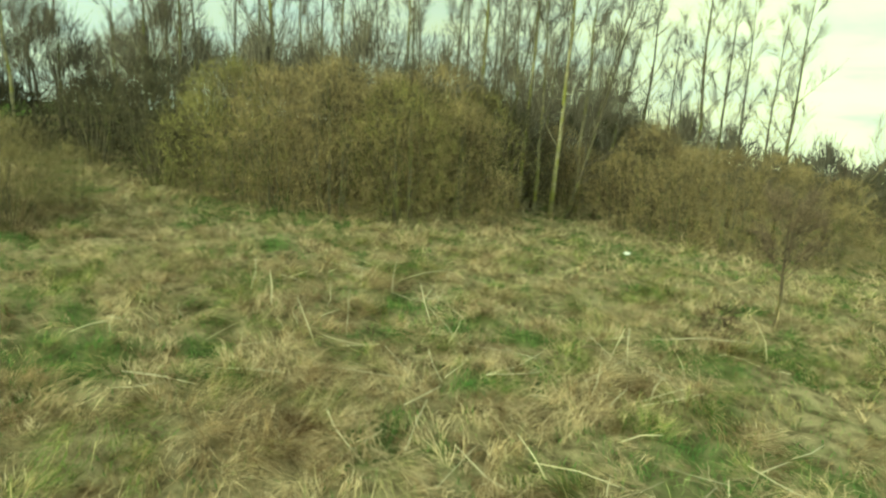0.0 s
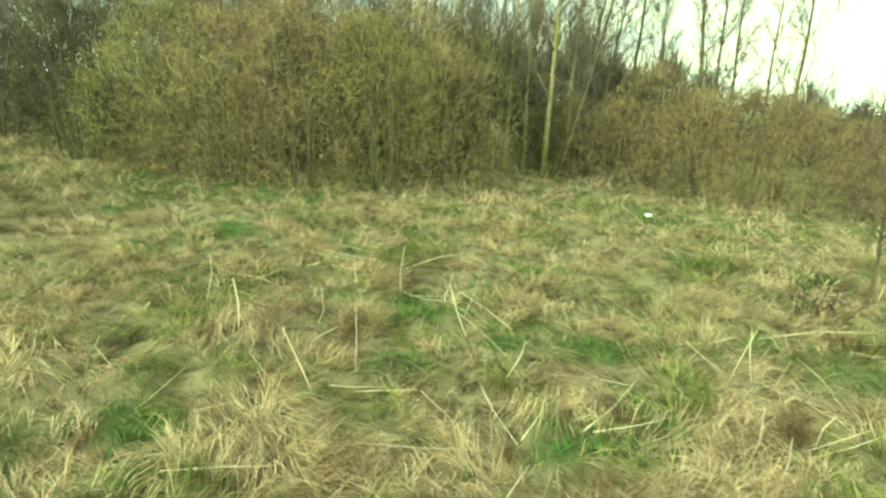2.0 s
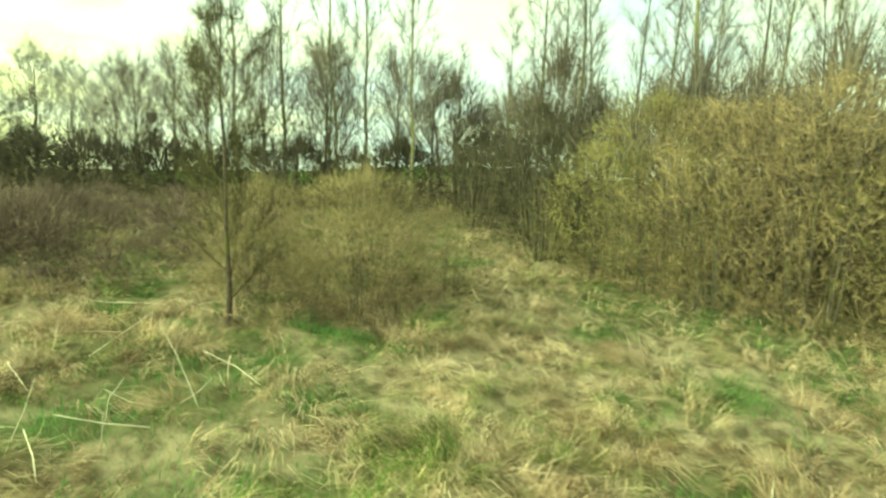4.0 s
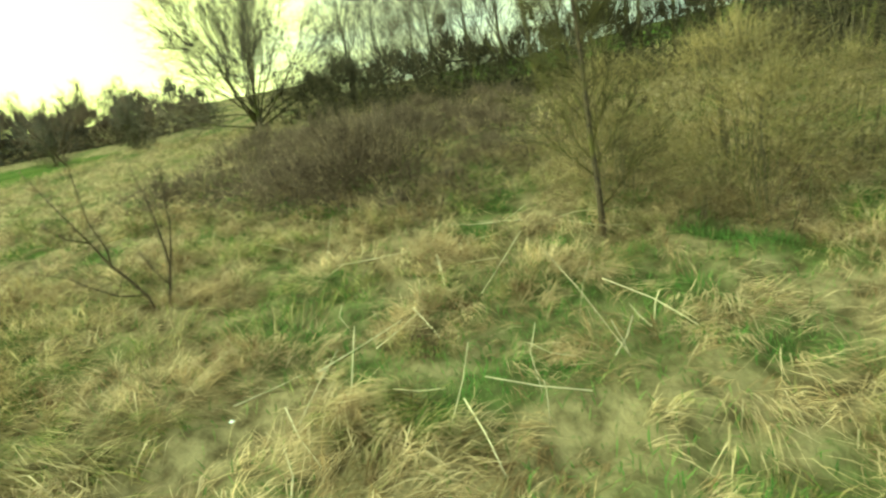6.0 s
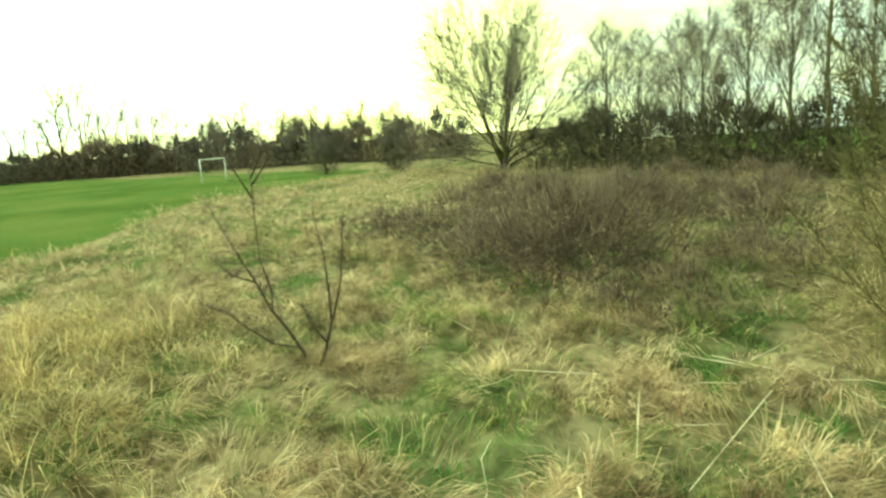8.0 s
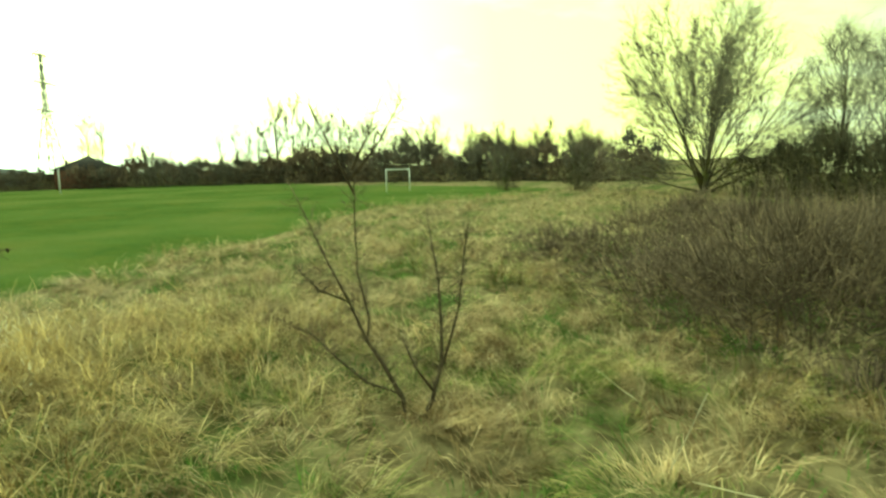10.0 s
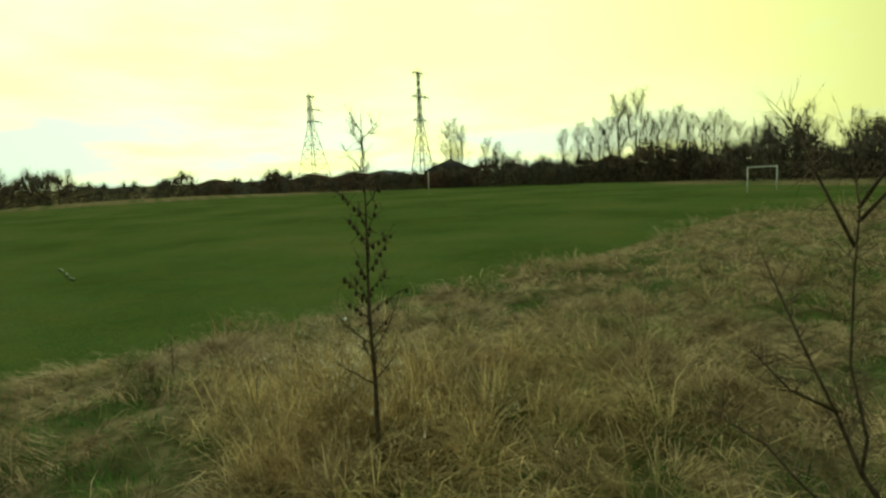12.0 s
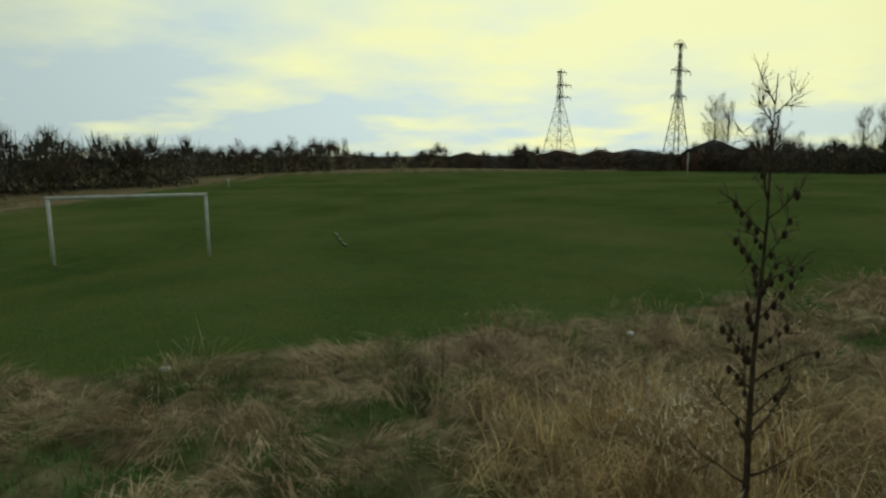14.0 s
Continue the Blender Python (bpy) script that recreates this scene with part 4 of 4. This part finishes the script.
build_back_trees()


# ---- the alder sapling, its neighbours ----
def build_saplings():
    root = make_plant("alder_sapling", tree_meshes("sapling", 101, 3.4, 0.027, 32, 0.24, 0.46, 1.05, 3, 4, 0.13, 0.0032, 0.008, 0.35, 1), (mat_black_bark, mat_black_bark, mat_black_bark), "young leafless alder with dark cones in tall dead grass", "sapling")
    rng = np.random.default_rng(4)
    arms = [ob for ob in root.children if ob.name.startswith("limb")]
    for k in range(160):
        arm = arms[int(len(arms) * (0.16 + 0.62 * rng.beta(2, 2)))]
        c = np.array(arm.data.vertices[int(rng.integers(6, len(arm.data.vertices)))].co)
        s = rng.uniform(0.55, 1.1)
        c -= (0, 0, 0.02 * s)
        shape = Shape()
        shape.tube(np.array([c + (0, 0, 0.022 * s), c + (0, 0, 0.008 * s), c - (0, 0, 0.014 * s), c - (0, 0, 0.03 * s)]), np.array((0.005, 0.015, 0.014, 0.004)) * s, 5)
        part("cone", shape, mat_cone, arm)
    put(root, -15.72, -2.3, 0, 1.0, copy=False)
    small = make_plant("thin_sapling", tree_meshes("thin", 103, 0.95, 0.012, 6, 0.22, 0.3, 1.0, 2, 2, 0.08, 0.0025, 0.012, 0.35, 1), (mat_black_bark, mat_black_bark, mat_black_bark), "knee-high leafless sapling stem in the rough grass", "sapling")
    put(small, -14.2, -6.5, 0, 1.0, copy=False)
    # the low forked tree: each stem runs through places (along, deep, up)
    fork, fine = new("forked_tree"), Shape()
    rng = np.random.default_rng(6)
    runs = [((0, 0, -0.15), (0.04, 0, 0.35), (0.30, 0.02, 0.78), (0.47, 0.02, 1.09), (0.65, 0.05, 1.58), (0.94, 0.1, 2.17), (1.27, 0.1, 2.99)),
            ((0.47, 0.02, 1.09), (0.44, 0, 1.35), (0.56, -0.05, 1.94), (0.56, -0.05, 2.65), (0.56, 0, 3.21), (0.64, 0, 3.8)),
            ((0.56, 0, 3.21), (0.40, 0.1, 3.55), (0.27, 0.1, 3.85)), ((0.56, -0.05, 2.9), (0.80, -0.1, 3.4), (1.05, -0.1, 3.95)), ((0.56, 0, 3.1), (0.25, 0, 3.5), (-0.05, 0.0, 4.0)),
            ((0.04, 0, 0.35), (0.49, -0.1, 0.50), (0.85, -0.15, 0.8), (1.17, -0.2, 1.12), (1.6, -0.25, 1.35)),
            ((-0.10, 0.05, -0.2), (-0.30, 0.10, 0.31), (-0.46, 0.15, 0.8), (-0.44, 0.15, 1.3), (-0.42, 0.18, 1.89), (-0.30, 0.2, 2.62)),
            ((-0.46, 0.15, 0.8), (-0.64, 0.2, 1.5), (-0.74, 0.2, 2.09), (-0.78, 0.2, 2.46)),
            ((-0.34, 0.11, 0.40), (-0.1, 0.3, 0.8), (0.05, 0.35, 1.2)), ((0.65, 0.05, 1.58), (1.0, 0.2, 1.8), (1.3, 0.2, 2.1))]
    for run in runs:
        p = np.array(run)
        p[1:-1] += rng.normal(0, 0.015, (len(p) - 2, 3))
        one = Shape()
        one.tube(p, np.linspace(0.037 if run[0][2] < 0 else 0.017, 0.0045, len(p)), 6)
        part("stem", one, mat_black_bark, fork)
        k = rng.uniform(0.8, len(p) - 1.01, 12 + int(42 * np.linalg.norm(np.diff(p, axis=0), axis=1).sum()))
        i = k.astype(int)
        home = p[i] + (p[i + 1] - p[i]) * (k - i)[:, None]
        aim = rng.normal(0, 0.55, home.shape) + (0, 0, 0.5)
        shoots(fine, home, aim / np.linalg.norm(aim, axis=1, keepdims=True), 0.36, 0.0035, rng, 2)
    part("crown", fine, mat_bramble, fork)
    tagged(fork, "low forked leafless tree with crooked stems in the rough", "tree")
    put(fork, -18.2, 1.2, -53.3, 0.84, copy=False)


build_saplings()


# ---- goals, posts, litter, stalks ----
def build_goal(name, a, b, label):
    """A goal frame of two posts and a bar between two places on the ground."""
    root = new(name)
    ax, ay, az = stand(*a, 0.05)
    bx, by, bz = stand(*b, 0.05)
    mx, my, mz = (ax + bx) / 2, (ay + by) / 2, min(az, bz)
    root.location = (mx, my, mz)
    top = max(az, bz) + 1.95 - mz + 0.05
    for x, y, z in ((ax, ay, az), (bx, by, bz)):
        s = Shape()
        s.tube(np.array([(x - mx, y - my, z - mz - 0.1), (x - mx, y - my, 0.9), (x - mx, y - my, top - 0.03)]), (0.05, 0.05, 0.05), 12)
        part("post", s, mat_white_paint, root)
    s = Shape()
    d = np.array((bx - ax, by - ay, 0)) / math.hypot(bx - ax, by - ay) * 0.05
    s.tube(np.array([(ax - mx, ay - my, top) - d, (0, 0, top), (bx - mx, by - my, top) + d]), (0.05, 0.05, 0.05), 12)
    part("crossbar", s, mat_white_paint, root)
    tagged(root, label, "goal", "football goals")


def build_field_things():
    build_goal("football_goal", (-3.83, -17.88), (-8.06, -18.73), "white metal football goal without a net on the grass")
    build_goal("football_goal", (-57.4, -28.4), (-60.6, -28.1), "white football goal without a net at the far end")
    for x, y, h, label in ((-51.5, -72, 3.0, "white pole at the far side of the field"), (1.8, -64.0, 0.9, "short white marker post on the field")):
        s = Shape()
        s.tube(np.array([(0, 0, -0.2), (0.02, 0, h * 0.5), (0.0, 0, h)]), (0.07, 0.07, 0.06), 10)
        ob = tagged(part("marker_post", s, mat_white_paint), label, "post")
        ob.location = stand(x, y)
    s = Shape()
    for k in range(9):  # a short stretch of it that the mowing has left, worn through in places
        if k not in (3, 6):
            s.box((0.02 * math.sin(3 * k), -1.7 + k * 0.42, 0.02), (0.09 + 0.02 * math.cos(2 * k), 0.40, 0.05))
    ob = tagged(part("line_marking", s, mat_line), "short faded white line painted on the mown grass", "line marking")
    ob.location, ob.rotation_euler = stand(-11.95, -21.9, -0.01), (0, 0, radians(9.5))
    rng = random.Random(3)
    for x, y, s, lift in ((-2.65, 23.8, 0.11, 0.25), (-10.25, -7.9, 0.07, 0.12), (-14.08, 3.05, 0.028, 0.2), (-38.1, 6.2, 0.2, 0.5), (-17.2, -7.6, 0.05, 0.3)):
        bm = bmesh.new()
        bmesh.ops.create_icosphere(bm, subdivisions=2, radius=s)
        for v in bm.verts:
            v.co *= 0.7 + 0.6 * rng.random()
            v.co.z *= 0.45
        ob = tagged(part("litter", bm, mat_litter), "crumpled scrap of white plastic litter lying in the grass", "litter")
        ob.location = (x, y, float(land(x, y)) + lift)


build_field_things()

STALKS = [(-9.3, 11.8, -8.0, 11.2), (-5.0, 7.9, -3.8, 8.6), (-5.6, 9.0, -4.8, 9.0), (-4.8, 9.1, -4.0, 8.5), (-3.0, 9.2, -2.5, 10.8), (-3.5, 7.3, -3.4, 8.3), (-1.6, 10.2, -1.1, 11.2), (-0.3, 13.0, -0.1, 11.2),
          (-0.6, 11.5, -0.1, 10.8), (-2.0, 12.5, -1.2, 12.8), (-0.8, 13.3, 1.1, 14.4), (-5.3, 11.9, -3.7, 10.0), (-2.9, 9.1, -2.0, 9.8), (-6.8, 5.5, -6.3, 5.9), (-0.7, 10.2, -0.1, 10.4), (-3.6, 8.9, -3.5, 9.8)]
STALKS_WEST = [(-16.4, 6.9, -13.8, 6.9), (-17.8, 7.0, -15.8, 5.9), (-13.9, 3.6, -13.2, 3.9), (-15.3, 7.3, -13.9, 7.7), (-17.6, 5.6, -16.2, 5.5), (-15.5, 5.0, -14.8, 5.2), (-15.2, 4.3, -14.0, 4.2), (-13.4, 5.2, -12.4, 5.3), (-14.5, 6.2, -13.4, 5.9)]


def build_stalks():
    rng = np.random.default_rng(9)
    rows = [(*r, 0.16, 0.24) for r in STALKS] + [(*r, 0.3, 0.14) for r in STALKS_WEST]
    for k in range(110):  # the lesser ones, strewn about the same ground
        east = k < 80
        x, y = (rng.uniform(-9, 2), rng.uniform(5.5, 15)) if east else (rng.uniform(-20, -12.5), rng.uniform(2.5, 8))
        a, long = rng.uniform(0, 2 * np.pi), rng.uniform(0.4, 1.3)
        upright = rng.random() < 0.25
        rows.append((x, y, x + long * math.cos(a) * (0.25 if upright else 1), y + long * math.sin(a) * (0.25 if upright else 1), 0.1, long * 0.8 if upright else rng.uniform(0.12, 0.35)))
    for x0, y0, x1, y1, lift0, lift1 in rows:
        p = np.array((x0, y0, float(land(x0, y0)) + lift0))
        q = np.array((x1, y1, float(land(x1, y1)) + lift1))
        mid = (p + q) / 2 + rng.normal(0, 0.03, 3)
        s = Shape()
        r = rng.uniform(0.005, 0.0105)
        s.tube(np.array([p, (p + mid) / 2, mid, (mid + q) / 2, q]) - mid, np.array((1, 0.95, 0.85, 0.75, 0.5)) * r * 0.88, 5)
        ob = tagged(part("dead_stalk", s, mat_stalk), "pale dry fallen plant stalk lying on the grass", "stalk", "fallen dead stalks")
        ob.location = mid


build_stalks()


# ---- distance ----
def build_pylon(x, y, base, high, turn, waist, arms, spread=0.185, slim=0.022):
    """A lattice pylon: four legs, rings of bracing, and its arms."""
    root = new("electricity_pylon")
    root.location, root.rotation_euler = (x, y, base), (0, 0, radians(turn))
    foot, neck = high * spread, high * slim
    wide = lambda z: foot + (neck - foot) * min(z / (high * waist), 1) if z < high * waist else neck * (1 - 0.5 * (z / high - waist) / (1 - waist))  # noqa: E731
    for sx, sy in ((1, 1), (1, -1), (-1, 1), (-1, -1)):
        s = Shape()
        zs = [0, high * waist * 0.5, high * waist, high]
        s.tube(np.array([(sx * wide(z), sy * wide(z), z) for z in zs]), (0.24, 0.22, 0.19, 0.14), 4)
        part("leg", s, mat_steel, root)
    s = Shape()
    levels = [high * waist * k / 6 for k in range(1, 7)] + [high * (waist + (1 - waist) * k / 6) for k in range(1, 7)]
    last = 0.0
    for z in levels:
        for a, b in (((1, 1), (1, -1)), ((1, -1), (-1, -1)), ((-1, -1), (-1, 1)), ((-1, 1), (1, 1))):
            w0, w1 = wide(last), wide(z)
            s.tube(np.array([(a[0] * w0, a[1] * w0, last), (b[0] * w1, b[1] * w1, z)]), (0.085, 0.085), 3)
            s.tube(np.array([(b[0] * w0, b[1] * w0, last), (a[0] * w1, a[1] * w1, z)]), (0.085, 0.085), 3)
            s.tube(np.array([(a[0] * w1, a[1] * w1, z), (b[0] * w1, b[1] * w1, z)]), (0.085, 0.085), 3)
        last = z
    part("bracing", s, mat_steel, root)
    for z, back, ahead in arms:
        s = Shape()
        s.tube(np.array([(-back, 0, z * high), (0, 0, z * high + 0.3), (ahead, 0, z * high)]), (0.14, 0.42, 0.14), 4)
        s.tube(np.array([(-back, 0, z * high), (0, 0, z * high + 2.0), (ahead, 0, z * high)]), (0.10, 0.16, 0.10), 4)
        arm = part("arm", s, mat_steel, root)
        for e in (-back, -back * 0.55, ahead * 0.55, ahead):
            s = Shape()
            s.tube(np.array([(e, 0, z * high + 0.05), (e, 0, z * high - 0.7), (e, 0, z * high - 1.5)]), (0.10, 0.15, 0.12), 5)
            part("insulator", s, mat_steel, arm)
    tagged(root, "tall grey steel lattice electricity pylon against the sky", "pylon", "electricity pylons")


def build_distance():
    rng = random.Random(12)
    build_pylon(-132.0, -237.0, 0.5, 45.5, 30, 0.56, ((0.985, 3.6, 4.2), (0.77, 7.6, 5.4), (0.555, 5.4, 5.0)), 0.085, 0.016)
    build_pylon(-114.8, -340.5, 0.5, 48.5, 22, 0.66, ((0.985, 4.2, 2.2), (0.84, 8.0, 2.2), (0.705, 7.6, 2.6)), 0.15, 0.026)
    build_pylon(290.0, -740.0, -1.0, 30, 15, 0.72, ((0.72, 5.0, 5.0), (0.85, 6.0, 6.0), (0.97, 4.0, 4.0)))
    far_bush = [Stock(make_plant("hedge_bush", shrub_meshes("hedge", 110 + k, 4.4, 3.3, 5, 290, 0.95, 0.072, 0.06, joined=True, low=0.0, hollow=0.05, wisps=80, tangle=0.9), (None, None, mat), "dark leafless hedge bush along the far side of the field", "shrub", "far hedge")) for k, mat in enumerate((mat_far, mat_bramble))]
    wood_bush = Stock(make_plant("woodland_shrub", shrub_meshes("wood", 114, 7.0, 3.4, 8, 640, 1.1, 0.026, 0.08, joined=True, hollow=0.25, wisps=260), (None, None, mat_twig), "tall leafless shrub in the wood behind the thicket", "shrub", "woodland shrubs"))
    poplar = Stock(make_plant("poplar_tree", branch_meshes("poplar", 120, 11.0, 0.2, 20, 0.14, 6.4, 0.30, 0.75, 6, 4, 1.4, 0.019, 0.01, 0.5, 0.42, joined=True, slim=0.5, taper=0.6), (mat_bark, None, mat_twig), "tall upright leafless poplar beyond the field", "tree", "far trees"))
    round_tree = Stock(make_plant("far_tree", branch_meshes("far", 122, 3.2, 0.28, 18, 0.15, 7.6, 0.10, 1.35, 8, 4, 1.3, 0.031, 0.01, 0.5, 0.45, joined=True, slim=0.5, taper=0.15), (mat_bark, None, mat_far), "rounded dark leafless tree beyond the field", "tree", "far trees"))
    eye = (-13.5, 2.5)

    def belt(yaw0, yaw1, d0, d1, count, size0, size1, mix=0.25, start=eye, stock=None):
        for k in range(count):
            f = (k + rng.random()) / count
            x, y = around(yaw0 + (yaw1 - yaw0) * f, d0 + (d1 - d0) * f + rng.uniform(-4, 7), start)
            (stock or far_bush[1 if rng.random() < mix else 0]).put(x, y, rng.uniform(0, 360), size0 + (size1 - size0) * f + rng.uniform(-0.2, 0.25), tall=rng.uniform(0.8, 1.2))
    belt(100, 114, 66, 74, 18, 0.7, 0.75, 0.5)
    belt(112, 128, 74, 86, 26, 0.75, 0.85, 0.5)
    belt(128, 150, 88, 102, 46, 0.74, 0.5, 0.7)
    belt(150, 174, 106, 114, 56, 0.46, 0.46, 0.7)
    belt(126, 176, 98, 120, 74, 0.62, 0.42, 0.8)  # a second row behind
    belt(174, 196, 124, 102, 46, 0.58, 0.8)
    belt(196, 225, 80, 47, 34, 0.85, 0.85, 0.1)
    belt(56, 8, 50, 56, 24, 1.0, 1.05, 0.5, (0.0, 0.4), wood_bush)
    belt(8, -20, 58, 66, 18, 1.25, 0.9, 0.2, (0.0, 0.4))  # the wood behind the thicket
    belt(42, 17, 32.5, 36.5, 14, 0.72, 0.76, 0.4, (0.0, 0.4), wood_bush)  # close behind the thicket
    belt(26, 2, 43, 45, 10, 0.9, 0.85, 0.4, (0.0, 0.4), wood_bush)
    for yaw, d, s in ((121.5, 86, 0.95), (124.6, 90, 0.85), (118, 82, 0.8), (115, 80, 0.8), (111.0, 76, 0.8), (107, 74, 0.75), (146.4, 110, 0.7), (144.8, 112, 0.62), (206, 64, 0.6), (211, 58, 0.6), (217, 52, 0.65), (200, 80, 0.6), (-9, 62, 0.7), (-13, 58, 0.7)):
        round_tree.put(*around(yaw, d, eye if yaw > 0 else (0, 0.4)), turn=rng.uniform(0, 360), size=s)
    round_tree.put(-60.2, -18.0, 40, 0.55)
    round_tree.put(-62.5, -12.5, 200, 0.55)
    for yaw, d, s in ((135.8, 102, 0.86), (134.3, 102, 0.9), (139.2, 100, 0.6), (138.2, 102, 0.55), (137.4, 104, 0.65), (132.6, 100, 0.6), (131.8, 100, 0.66), (130.9, 100, 0.7), (129.9, 100, 0.62), (128.9, 100, 0.58), (128.0, 98, 0.62), (127.1, 97, 0.58), (133.4, 103, 0.7), (136.6, 104, 0.66), (126.0, 96, 0.5), (140.6, 102, 0.55), (150.9, 118, 0.80), (149.9, 119, 0.72), (147.6, 118, 0.55), (146.6, 118, 0.5), (187.5, 126, 0.45), (183.0, 128, 0.42), (192, 120, 0.4)):
        poplar.put(*around(yaw, d, eye), turn=rng.uniform(0, 360), size=s * 1.2)

    def house(yaw, d, wide, deep, eaves, ridge, wall, turn, label, name="house", roof=None, lift=0.1):
        x, y = around(yaw, d, eye)
        root = new(name)
        root.location, root.rotation_euler = (x, y, float(land(x, y)) - 0.3), (0, 0, radians(turn))
        eaves, ridge = eaves + lift, ridge + lift
        s = Shape()
        s.box((0, 0, eaves / 2), (wide, deep, eaves))
        part("wall", s, wall, root)
        s = Shape()
        w, q = wide / 2 + 0.3, deep / 2 + 0.4
        hip = 1.4 if roof is mat_roof else 0.0
        v = np.array([(-w, -q, eaves), (w, -q, eaves), (w, q, eaves), (-w, q, eaves), (-w + (ridge - eaves) * hip, 0, ridge), (w - (ridge - eaves) * hip, 0, ridge)])
        s.add(v, np.array([(0, 1, 5), (0, 5, 4), (2, 3, 4), (2, 4, 5), (1, 2, 5), (3, 0, 4), (0, 2, 1), (0, 3, 2)]))
        part("roof", s, roof or mat_shed, root)
        for k in range(3):
            for face in (-1, 1):
                s = Shape()
                s.box((wide * (k - 1) * 0.3, face * (deep / 2 + 0.02), eaves * 0.62), (1.1, 0.06, 1.1))
                part("window", s, mat_pane, root)
        tagged(root, label, "house", "far buildings")
    house(151.0, 112, 13, 9, 2.4, 4.6, mat_brick, 62, "low brick house with a dark hipped roof beyond the field", roof=mat_roof, lift=0.6)
    house(168.0, 136, 17, 10, 2.4, 3.0, mat_shed, 75, "grey metal shed behind the far hedge", "shed")
    house(160.0, 150, 15, 9, 2.6, 3.9, mat_brick, 70, "red brick house far behind the hedge", roof=mat_red_tiles)
    house(163.5, 158, 15, 9, 2.6, 3.9, mat_brick, 66, "red brick house far behind the hedge", roof=mat_red_tiles)
    house(157.0, 160, 16, 9, 3.2, 3.9, mat_shed, 64, "pale grey industrial shed far behind the hedge", "shed")
    house(172.0, 150, 18, 9, 2.6, 3.8, mat_brick, 82, "long red brick house behind the far hedge", roof=mat_red_tiles)


build_distance()
